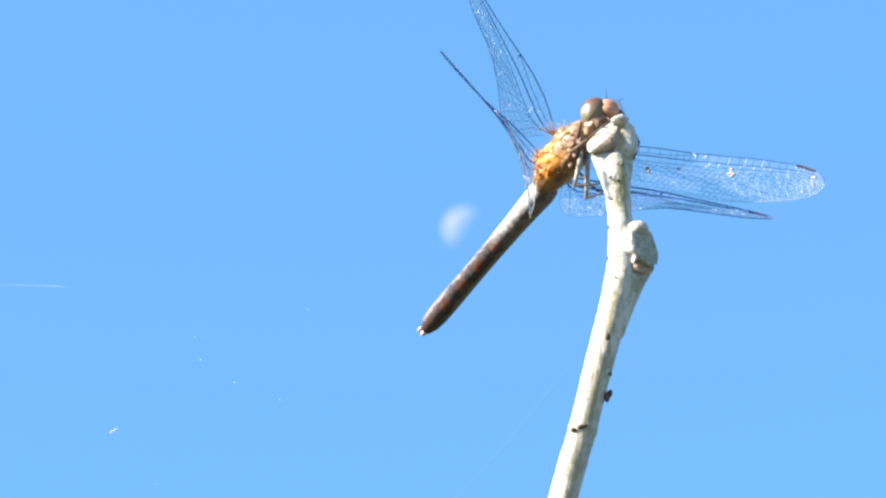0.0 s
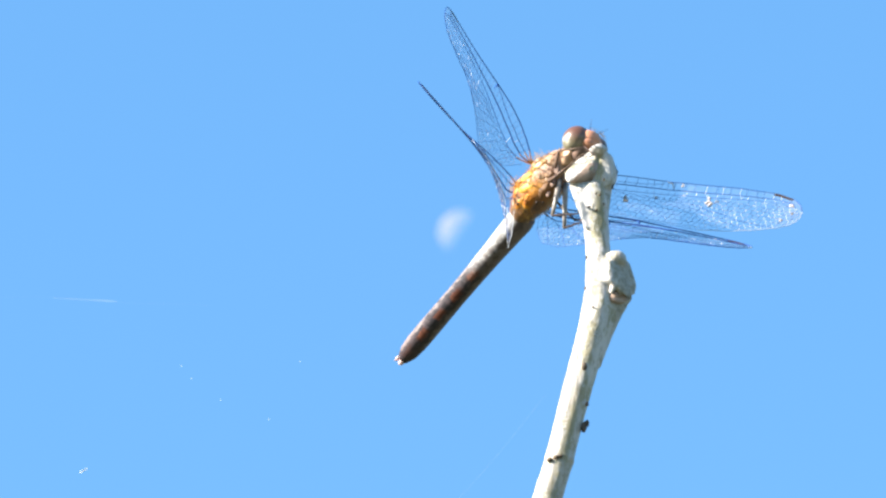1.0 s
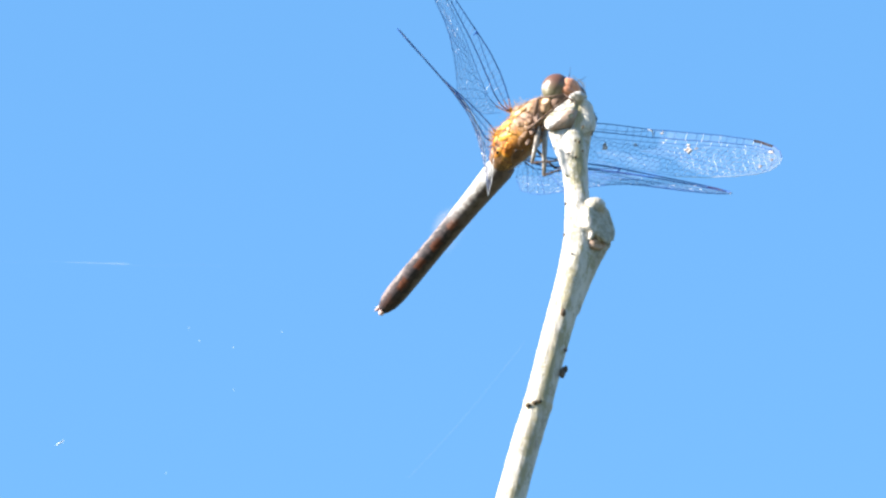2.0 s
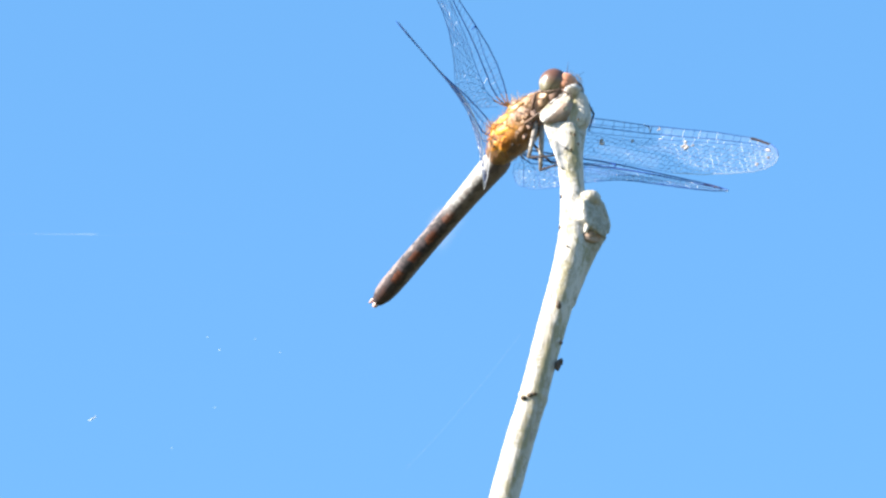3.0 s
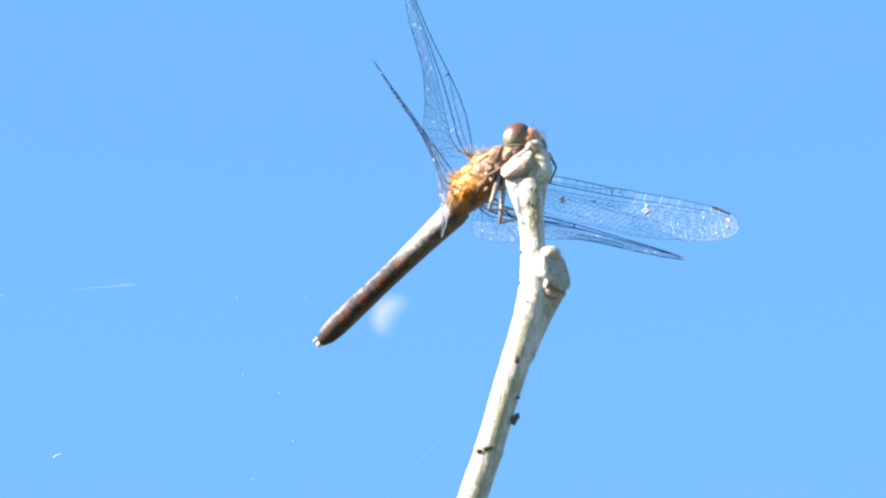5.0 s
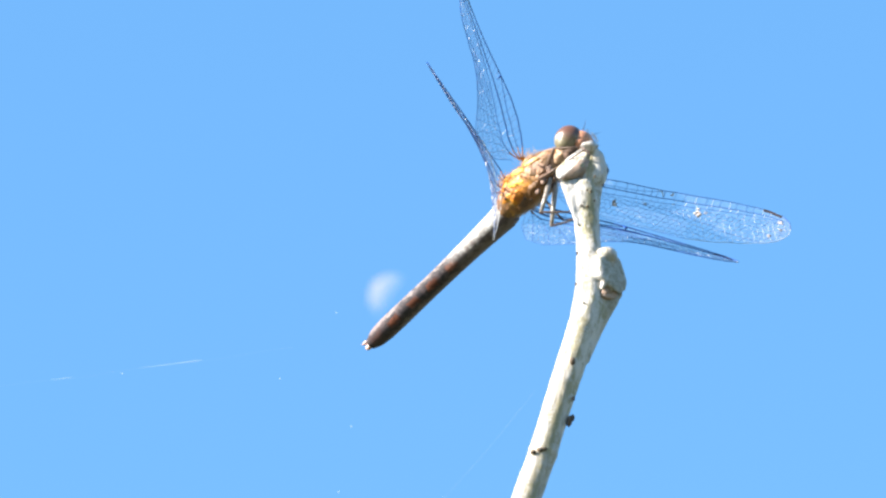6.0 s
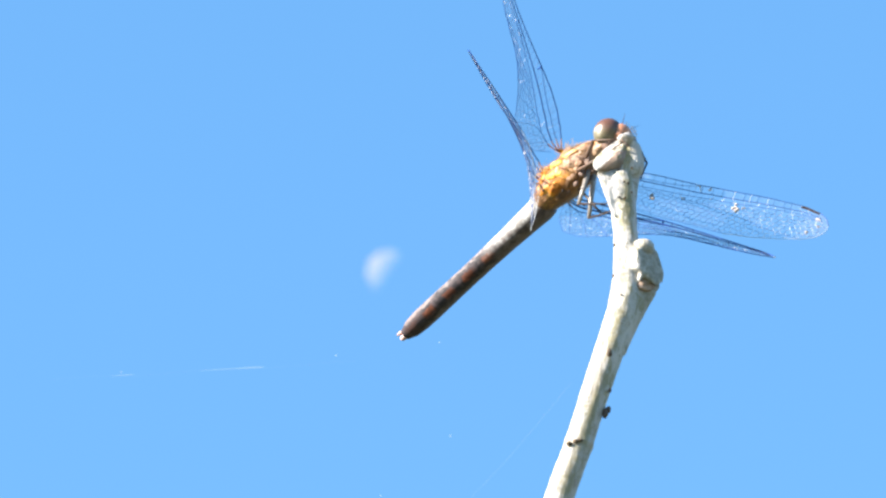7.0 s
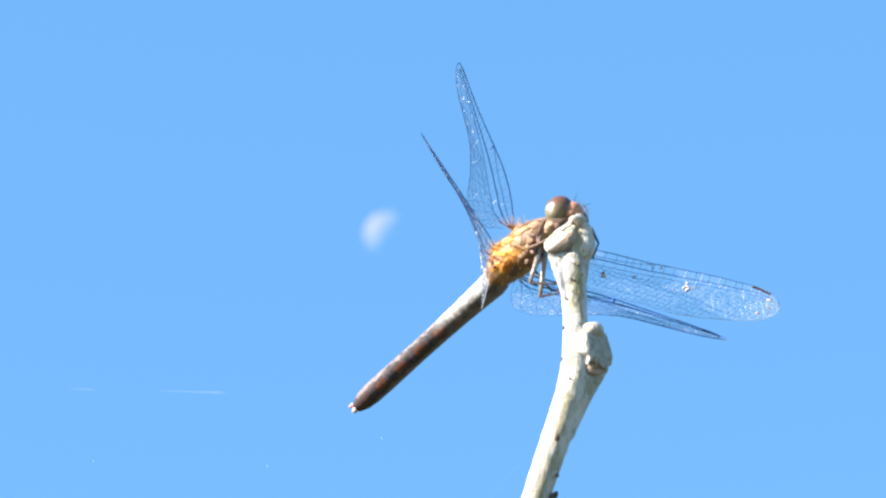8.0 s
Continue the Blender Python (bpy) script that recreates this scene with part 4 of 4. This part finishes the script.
    # pale bristles on the face
    bm = bmesh.new()
    rnd = random.Random(9)
    for _ in range(200):
        d = Vector((rnd.gauss(-0.5, 0.6), rnd.gauss(0.9, 0.4), rnd.gauss(0.35, 0.6))).normalized()
        p = Vector((-0.3, 3.2, 0.15)) + Vector((d.x * 1.55, d.y * 1.05, d.z * 1.25))
        w = side_of(d)[0] * 0.009
        bm.faces.new((bm.verts.new(p - w), bm.verts.new(p + w), bm.verts.new(p + d * rnd.uniform(0.2, 0.5))))
    bmesh.ops.scale(bm, vec=(MM, MM, MM), verts=bm.verts)
    tagged(part("hair", bm, BRISTLE, head, "short pale pink bristles"), kind="stuff")
    # wings
    wing("forewing", thing, (2.32, 1.22, 2.51), (26.10, 17.06, -7.11), (4, 68, 0.8), BOWED_LEAD, FORE_TRAIL, 11, NET_MIXED, 2.0, 1.0, 1.4)
    far_wing = wing("forewing", thing, (-1.7, 1.6, 2.5), (-23.8, 19.4, -8.2), (-60, -60, 1.0), FORE_LEAD, FORE_TRAIL, 12, NET, 0.57, 0.8, 1.15,
         ((0.295, 0.56, 0.58), (0.625, 0.40, 0.60), (0.655, 0.34, 0.22), (0.41, 0.42, 0.24), (0.495, 0.06, 0.26), (0.515, 0.30, 0.16), (0.95, 0.25, 0.35), (0.965, 0.5, 0.3), (0.93, 0.75, 0.3)))
    wing("hindwing", thing, (1.9, -2.9, 1.4), (24.55, 9.7, -12.1), (62, 97, 0.62), HIND_LEAD, HIND_TRAIL, 13, NET_MIXED, 2.0)
    wing("hindwing", thing, (-2.07, -2.40, 0.95), (-19.7, 14.8, -13.7), (-50, -92, 0.7), FLAT_LEAD, FLAT_TRAIL, 14, NET_MIXED, 2.0, 1.35)
    # legs
    leg(thing, ((-0.47, 2.83, -1.58), (-0.71, 0.99, -6.93), (-1.74, 4.62, -10.07), (-1.33, 7.56, -12.48)), 0.27, LEG_PALE, LEG)
    leg(thing, ((-1.25, 2.90, -1.83), (-2.75, 0.58, -7.30), (-2.64, 3.83, -10.24), (-2.20, 6.49, -12.67)), 0.27, LEG_PALE, LEG)
    leg(thing, ((0.97, 3.91, -1.65), (2.69, 7.00, -3.50), (1.04, 9.96, -4.83), (0.69, 10.86, -6.98)), 0.19, LEG_TAN, LEG_TAN)
    leg(thing, ((0.60, 1.80, -1.78), (1.53, 6.11, -5.63), (0.84, 10.37, -5.76), (0.36, 11.08, -7.46)), 0.18, LEG_TAN, LEG_TAN)
    grip = leg(thing, ((-1.29, 3.97, -0.03), (-2.97, 9.44, -2.97), (-3.66, 9.97, -5.94), (-3.59, 9.17, -8.17)), 0.32, LEG, LEG)
    leg(thing, ((-1.6, 0.4, -2.2), (-3.7, 1.6, -6.2), (-4.7, 5.2, -8.8), (-4.33, 6.7, -10.4)), 0.14, LEG, LEG)
    return thing, head, grip, abdomen, far_wing


# ---- gossamer and fluff in the air, in millimetres ----
def gossamer():
    """A loose thread of silk, with thicker brighter lengths added as glints of sun."""
    bm = bmesh.new()
    tube(bm, [(-24 + 1.2 * i, 0.12 * math.sin(i * 0.5), 0.25 * math.sin(i * 0.27)) for i in range(31)], [0.028] * 31, 5)
    thing = tagged(part("silk_thread", scaled(bm), SILK_CLEAR), "loose glinting thread of spider silk adrift", "spider silk")
    for x, n, r in ((-0.3, 1.6, 0.095), (-3.6, 2.8, 0.05), (-15.5, 1.4, 0.05)):
        bm = bmesh.new()
        tube(bm, [(x + n * q, 0.02, 0.12 * q + 0.05) for q in (-1, -0.6, -0.2, 0.2, 0.5, 0.8, 1)], [r * k for k in (0.15, 0.5, 0.8, 1, 0.9, 0.5, 0.1)], 6)
        part("glint", scaled(bm), SILK, thing, "bright stretch of silk, thickened as a glint")
    return thing


def tuft():
    """A short frayed wisp of seed silk."""
    bm = bmesh.new()
    rnd = random.Random(5)
    for i in range(7):
        a = rnd.uniform(-0.2, 0.2)
        n = rnd.uniform(0.35, 0.6)
        tube(bm, [(-n, a * 0.3, a * 0.5), (0, 0, 0), (n, a * 0.6, a * 0.7)], [0.03, 0.075, 0.02], 5)
    return tagged(part("silk_tuft", scaled(bm), TUFT), "short bright wisp of seed silk adrift", "seed silk")


def speck(seed):
    bm = bmesh.new()
    ball(bm, (0, 0, 0), (0.085, 0.1, 0.15), None, 8, 0.5, seed)
    tube(bm, [(0, 0, 0.05), (0.05, 0, 0.3)], [0.04, 0.01], 4)
    return tagged(part("fluff_speck", scaled(bm), FLUFF), "tiny pale speck of fluff drifting in the air", "fluff", "drifting fluff")


def anchor_thread():
    a, b = Vector((-0.00912, 0.01104, 1.58740)), Vector((-0.02285, 0.02732, 1.57785))
    bm = bmesh.new()
    tube(bm, [a.lerp(b, i / 12) + Vector((0, 0, -0.0006 * math.sin(math.pi * i / 12))) for i in range(13)], [0.000009] * 13, 5)
    tagged(part("silk_thread", bm, SILK), "fine straight spider thread tied to the twig", "spider silk")


ground()
moon()
sway, stem_foot = twig()
insect, insect_head, insect_grip, insect_abdomen, insect_wing = dragonfly()
thread = gossamer()
wisp = tuft()
specks = [speck(i) for i in range(6)]
anchor_thread()


def motions():
    walk(sway, [(0.0, pose(0.000000, 0, 0.000000, 0, 0.000, 0)),
        (0.5, pose(0.000000, 0, 0.000000, 0, 0.000, 0)),
        (1.0, pose(0.000000, 0, 0.000000, 0, 0.000, 0)),
        (1.5, pose(0.000000, 0, 0.000000, 0, 0.000, 0)),
        (2.8, pose(-0.005555, 0, 0.000171, 0, 0.200, 0)),
        (3.0, pose(-0.005555, 0, 0.000171, 0, 0.200, 0)),
        (3.5, pose(-0.005555, 0, 0.000171, 0, 0.200, 0)),
        (4.0, pose(-0.024994, 0, 0.000924, 0, 0.900, 0)),
        (4.5, pose(-0.030981, 0, 0.001203, 0, 1.116, 0)),
        (5.8, pose(-0.051531, 0, 0.002335, 0, 1.856, 0)),
        (6.0, pose(-0.067567, 0, 0.003403, 0, 2.435, 0)),
        (6.5, pose(-0.070357, 0, 0.003606, 0, 2.535, 0)),
        (7.0, pose(-0.081183, 0, 0.004438, 0, 2.926, 0)),
        (7.5, pose(-0.075548, 0, 0.003996, 0, 2.723, 0)),
        (8.0, pose(-0.065678, 0, 0.003269, 0, 2.366, 0))])
    walk(stem_foot, [(t, pose(0, 0, 0, 0, degrees, 0)) for t, degrees in (
        (0.0, 0.0), (1.5, 0.0), (2.8, -0.006), (3.5, -0.006), (4.0, -0.025), (4.5, -0.031), (5.8, -0.051), (6.0, -0.067), (6.5, -0.070), (7.0, -0.081), (7.5, -0.075), (8.0, -0.065))])
    walk(insect, [
        (0.00, pose(-0.00915, 0.00846, 1.61434, 20.666, -16.209, -148.257)),
        (0.50, pose(-0.00923, 0.00844, 1.61438, 20.868, -15.380, -147.801)),
        (1.00, pose(-0.00927, 0.00848, 1.61430, 21.023, -15.542, -148.096)),
        (1.50, pose(-0.00929, 0.00844, 1.61439, 20.963, -15.172, -148.115)),
        (1.70, pose(-0.00933, 0.00847, 1.61434, 21.428, -15.060, -148.245)),
        (2.80, pose(-0.00907, 0.00852, 1.61424, 20.736, -16.276, -147.442)),
        (3.00, pose(-0.00910, 0.00857, 1.61415, 20.844, -15.729, -147.349)),
        (3.50, pose(-0.00913, 0.00858, 1.61415, 21.061, -16.004, -147.777)),
        (3.60, pose(-0.00908, 0.00843, 1.61440, 19.557, -17.612, -143.681)),
        (3.70, pose(-0.00907, 0.00841, 1.61443, 18.530, -18.907, -142.149)),
        (3.85, pose(-0.00907, 0.00841, 1.61443, 19.119, -18.137, -142.889)),
        (4.00, pose(-0.00907, 0.00841, 1.61443, 19.382, -17.784, -143.221)),
        (4.50, pose(-0.00907, 0.00849, 1.61429, 19.811, -18.938, -143.681)),
        (4.70, pose(-0.00903, 0.00841, 1.61443, 19.794, -18.418, -143.588)),
        (5.80, pose(-0.00893, 0.00831, 1.61461, 18.576, -19.275, -143.777)),
        (6.00, pose(-0.00933, 0.00848, 1.61432, 19.716, -18.882, -143.419)),
        (6.50, pose(-0.00912, 0.00852, 1.61424, 19.503, -20.157, -143.437)),
        (7.00, pose(-0.00913, 0.00855, 1.61419, 19.925, -20.239, -143.171)),
        (7.50, pose(-0.00909, 0.00846, 1.61435, 19.724, -19.628, -142.720)),
        (8.00, pose(-0.00916, 0.00840, 1.61445, 19.473, -19.078, -142.534)),
    ])
    walk(insect_head, [(0.00, pose(-0.00101, 0.00477, 0.00067, 18, 0, -4)), (0.05, pose(-0.00101, 0.00477, 0.00067, 16, 0, -4)), (0.20, pose(-0.00109, 0.00512, 0.00087, 0, 0, 0)), (3.50, pose(-0.00109, 0.00512, 0.00087, 0, 0, 0)), (3.60, pose(-0.00081, 0.00504, 0.00089, 22, 0, 0)), (3.75, pose(-0.00081, 0.00504, 0.00089, 22, 0, 0)), (3.93, pose(-0.00081, 0.00504, 0.00089, 0, 0, 0)), (8.00, pose(-0.00081, 0.00504, 0.00089, 0, 0, 0))])
    walk(insect_abdomen, [(0.00, pose(-0.00073, 0.00001, -0.00022, -0.408, 0, 0.978)), (3.50, pose(-0.00067, 0.00001, -0.00019, -0.357, 0, 0.855)), (3.70, pose(-0.00076, 0.00003, -0.00027, -0.510, 0, 1.150)), (6.50, pose(-0.00062, 0.00003, -0.00027, -0.510, 0, 1.000)), (7.50, pose(-0.00061, 0.00006, -0.00027, -0.510, 0, 0.700)), (8.00, pose(-0.00060, 0.00014, -0.00027, -0.510, 0, 0.450))])
    walk(insect_grip, [(0.00, pose(0.00000, 0.00000, 0.00000)), (3.50, pose(0.00000, 0.00000, 0.00000)), (3.75, pose(0.00047, 0.00013, 0.00024)), (8.00, pose(0.00047, 0.00013, 0.00024))])
    walk(insect_wing, [(0.0, pose(0, 0, 0)), (3.5, pose(0, 0, 0)), (3.7, pose(-0.000035, -0.000009, -0.000018, 0.24, 0.38, -0.66)), (8.0, pose(-0.000035, -0.000009, -0.000018, 0.24, 0.38, -0.66))])
    walk(thread, [(0.0, pose(-0.06995, 0.01036, 1.59792, 120.015, 1.732, 1.000)),
        (0.5, pose(-0.06082, 0.00901, 1.60034, 120.024, 2.165, 1.251)),
        (1.0, pose(-0.06109, 0.00970, 1.59920, 120.034, 2.598, 1.501)),
        (1.5, pose(-0.05861, 0.01054, 1.59778, 120.019, 1.948, 1.125)),
        (1.7, pose(-0.05793, 0.01065, 1.59761, 120.014, 1.689, 0.975)),
        (2.8, pose(-0.05564, 0.00980, 1.59909, 120.000, 0.260, 0.150)),
        (3.0, pose(-0.06032, 0.00932, 1.60002, 120.000, -0.000, 0.000)),
        (3.5, pose(-0.06062, 0.01002, 1.59908, 120.009, -1.299, -0.750)),
        (4.0, pose(-0.05316, 0.01246, 1.59572, 120.034, -2.598, -1.501)),
        (4.5, pose(-0.04908, 0.00944, 1.60100, 120.068, -3.680, -2.128)),
        (4.7, pose(-0.05104, 0.00881, 1.60213, 120.085, -4.112, -2.379)),
        (5.8, pose(-0.05096, 0.01484, 1.59224, 120.214, -6.491, -3.766)),
        (6.0, pose(-0.04962, 0.01436, 1.59282, 120.243, -6.923, -4.020)),
        (6.5, pose(-0.05208, 0.01628, 1.58956, 120.243, -6.923, -4.020)),
        (7.0, pose(-0.04653, 0.01524, 1.59116, 120.061, -3.463, -2.002)),
        (7.5, pose(-0.04454, 0.01152, 1.59738, 120.015, -1.732, -1.000)),
        (8.0, pose(-0.04526, 0.01209, 1.59640, 120.000, -0.000, 0.000))])
    walk(wisp, [(0.0, pose(-0.06261, 0.01537, 1.58123, 124.247, -27.318, -17.351)),
        (0.5, pose(-0.05659, 0.01537, 1.58136, 124.247, -27.318, -17.351)),
        (1.0, pose(-0.06351, 0.01619, 1.57996, 124.247, -27.318, -17.351)),
        (1.5, pose(-0.06644, 0.01810, 1.57665, 124.247, -27.318, -17.351)),
        (1.7, pose(-0.06541, 0.01803, 1.57678, 124.247, -27.318, -17.351)),
        (2.8, pose(-0.06060, 0.01664, 1.57921, 124.247, -27.318, -17.351)),
        (3.0, pose(-0.05951, 0.01670, 1.57924, 124.247, -27.318, -17.351)),
        (3.5, pose(-0.05912, 0.01823, 1.57702, 124.247, -27.318, -17.351)),
        (4.0, pose(-0.05737, 0.01661, 1.58109, 124.247, -27.318, -17.351)),
        (4.5, pose(-0.05655, 0.01448, 1.58514, 124.247, -27.318, -17.351)),
        (4.7, pose(-0.05730, 0.01535, 1.58367, 124.247, -27.318, -17.351)),
        (5.8, pose(-0.06180, 0.01981, 1.57646, 124.247, -27.318, -17.351)),
        (6.0, pose(-0.06267, 0.02039, 1.57520, 124.247, -27.318, -17.351)),
        (6.5, pose(-0.06305, 0.02067, 1.57455, 163.260, -58.525, -70.575)),
        (7.0, pose(-0.06582, 0.02215, 1.57207, 124.247, -27.318, -17.351)),
        (8.0, pose(-0.07197, 0.02392, 1.56873, 124.247, -27.318, -17.351))])
    walk(specks[0], [(0.0, pose(-0.05316, 0.01168, 1.59166, 120.000, -0.000, 0.000)),
        (1.0, pose(-0.05212, 0.01180, 1.59156, 120.000, -0.000, 0.000)),
        (1.7, pose(-0.04986, 0.01247, 1.59043, 120.000, -0.000, 0.000)),
        (2.8, pose(-0.04644, 0.01326, 1.58907, 120.000, -0.000, 0.000)),
        (3.5, pose(-0.04399, 0.01439, 1.58750, 120.000, -0.000, 0.000)),
        (4.5, pose(-0.03585, 0.01315, 1.59071, 120.000, -0.000, 0.000)),
        (4.7, pose(-0.03624, 0.01323, 1.59055, 120.000, -0.000, 0.000)),
        (5.8, pose(-0.03861, 0.01353, 1.59019, 120.000, -0.000, 0.000)),
        (6.5, pose(-0.04005, 0.01355, 1.58993, 120.000, -0.000, 0.000)),
        (7.0, pose(-0.02466, 0.01159, 1.59281, 120.000, -0.000, 0.000)),
        (7.5, pose(-0.02456, 0.01192, 1.59213, 120.000, -0.000, 0.000)),
        (8.0, pose(-0.02539, 0.01255, 1.59103, 120.000, -0.000, 0.000))])
    walk(specks[1], [(0.0, pose(-0.05256, 0.01389, 1.58983, 120.000, -0.000, 0.000)),
        (1.0, pose(-0.05097, 0.01341, 1.59077, 120.000, -0.000, 0.000)),
        (1.7, pose(-0.04865, 0.01409, 1.58962, 120.000, -0.000, 0.000)),
        (2.8, pose(-0.04515, 0.01490, 1.58823, 120.000, -0.000, 0.000)),
        (3.5, pose(-0.04263, 0.01603, 1.58665, 120.000, -0.000, 0.000)),
        (4.5, pose(-0.03387, 0.01410, 1.59103, 120.000, -0.000, 0.000)),
        (4.7, pose(-0.03337, 0.01452, 1.59027, 120.000, -0.000, 0.000)),
        (5.8, pose(-0.03085, 0.01675, 1.58653, 120.000, -0.000, 0.000)),
        (6.5, pose(-0.02917, 0.01797, 1.58411, 120.000, -0.000, 0.000)),
        (7.0, pose(-0.02325, 0.01806, 1.58375, 120.000, -0.000, 0.000)),
        (7.5, pose(-0.02633, 0.01869, 1.58249, 120.000, -0.000, 0.000)),
        (8.0, pose(-0.02709, 0.01950, 1.58106, 120.000, -0.000, 0.000))])
    walk(specks[2], [(0.0, pose(-0.04860, 0.01611, 1.58798, 120.000, -0.000, 0.000)),
        (1.0, pose(-0.04754, 0.01556, 1.58905, 120.000, -0.000, 0.000)),
        (1.7, pose(-0.04490, 0.01559, 1.58901, 120.000, -0.000, 0.000)),
        (2.8, pose(-0.04089, 0.01542, 1.58932, 120.000, -0.000, 0.000)),
        (3.5, pose(-0.03807, 0.01587, 1.58888, 120.000, -0.000, 0.000)),
        (4.5, pose(-0.02797, 0.00951, 1.60040, 120.000, -0.000, 0.000)),
        (4.7, pose(-0.02860, 0.00978, 1.59997, 120.000, -0.000, 0.000)),
        (5.8, pose(-0.03211, 0.01114, 1.59788, 120.000, -0.000, 0.000)),
        (6.5, pose(-0.03425, 0.01186, 1.59657, 120.000, -0.000, 0.000)),
        (7.0, pose(-0.03686, 0.01434, 1.59243, 120.000, -0.000, 0.000)),
        (8.0, pose(-0.03887, 0.01630, 1.58894, 120.000, -0.000, 0.000))])
    walk(specks[3], [(0.0, pose(-0.04330, 0.01801, 1.58669, 120.000, -0.000, 0.000)),
        (1.0, pose(-0.04189, 0.01758, 1.58755, 120.000, -0.000, 0.000)),
        (1.7, pose(-0.04301, 0.01857, 1.58583, 120.000, -0.000, 0.000)),
        (2.8, pose(-0.04498, 0.01993, 1.58351, 120.000, -0.000, 0.000)),
        (3.5, pose(-0.04582, 0.02145, 1.58134, 120.000, -0.000, 0.000)),
        (4.5, pose(-0.03059, 0.01822, 1.58801, 120.000, -0.000, 0.000)),
        (4.7, pose(-0.03074, 0.01883, 1.58692, 120.000, -0.000, 0.000)),
        (5.8, pose(-0.03191, 0.02219, 1.58138, 120.000, -0.000, 0.000)),
        (6.5, pose(-0.03256, 0.02407, 1.57780, 120.000, -0.000, 0.000)),
        (7.5, pose(-0.02925, 0.02288, 1.57934, 120.000, -0.000, 0.000)),
        (8.0, pose(-0.02766, 0.02331, 1.57847, 120.000, -0.000, 0.000))])
    walk(specks[4], [(0.0, pose(-0.05794, 0.02388, 1.57850, 120.000, -0.000, 0.000)),
        (1.0, pose(-0.05333, 0.02612, 1.57477, 120.000, -0.000, 0.000)),
        (1.7, pose(-0.05217, 0.02528, 1.57619, 120.000, -0.000, 0.000)),
        (2.8, pose(-0.05063, 0.02375, 1.57888, 120.000, -0.000, 0.000)),
        (3.5, pose(-0.04915, 0.02350, 1.57982, 120.000, -0.000, 0.000)),
        (4.5, pose(-0.03553, 0.02189, 1.58401, 120.000, -0.000, 0.000)),
        (4.7, pose(-0.03558, 0.02234, 1.58315, 120.000, -0.000, 0.000)),
        (5.8, pose(-0.03633, 0.02491, 1.57892, 120.000, -0.000, 0.000)),
        (6.5, pose(-0.03670, 0.02626, 1.57618, 120.000, -0.000, 0.000)),
        (8.0, pose(-0.03894, 0.02718, 1.57411, 120.000, -0.000, 0.000))])
    walk(specks[5], [(0.0, pose(-0.03995, 0.01441, 1.59695, 120.000, -0.000, 0.000)),
        (1.0, pose(-0.03826, 0.01592, 1.59443, 120.000, -0.000, 0.000)),
        (1.7, pose(-0.03800, 0.01694, 1.59267, 120.000, -0.000, 0.000)),
        (2.8, pose(-0.03768, 0.01839, 1.59017, 120.000, -0.000, 0.000)),
        (3.5, pose(-0.03722, 0.01986, 1.58799, 120.000, -0.000, 0.000)),
        (4.5, pose(-0.02689, 0.01027, 1.60491, 120.000, -0.000, 0.000)),
        (4.7, pose(-0.03088, 0.01127, 1.60336, 120.000, -0.000, 0.000)),
        (5.8, pose(-0.05279, 0.01667, 1.59507, 120.000, -0.000, 0.000)),
        (6.5, pose(-0.06663, 0.01985, 1.58980, 120.000, -0.000, 0.000)),
        (7.0, pose(-0.06240, 0.01840, 1.59215, 120.000, -0.000, 0.000)),
        (8.0, pose(-0.05957, 0.01918, 1.59056, 120.000, -0.000, 0.000))])


motions()
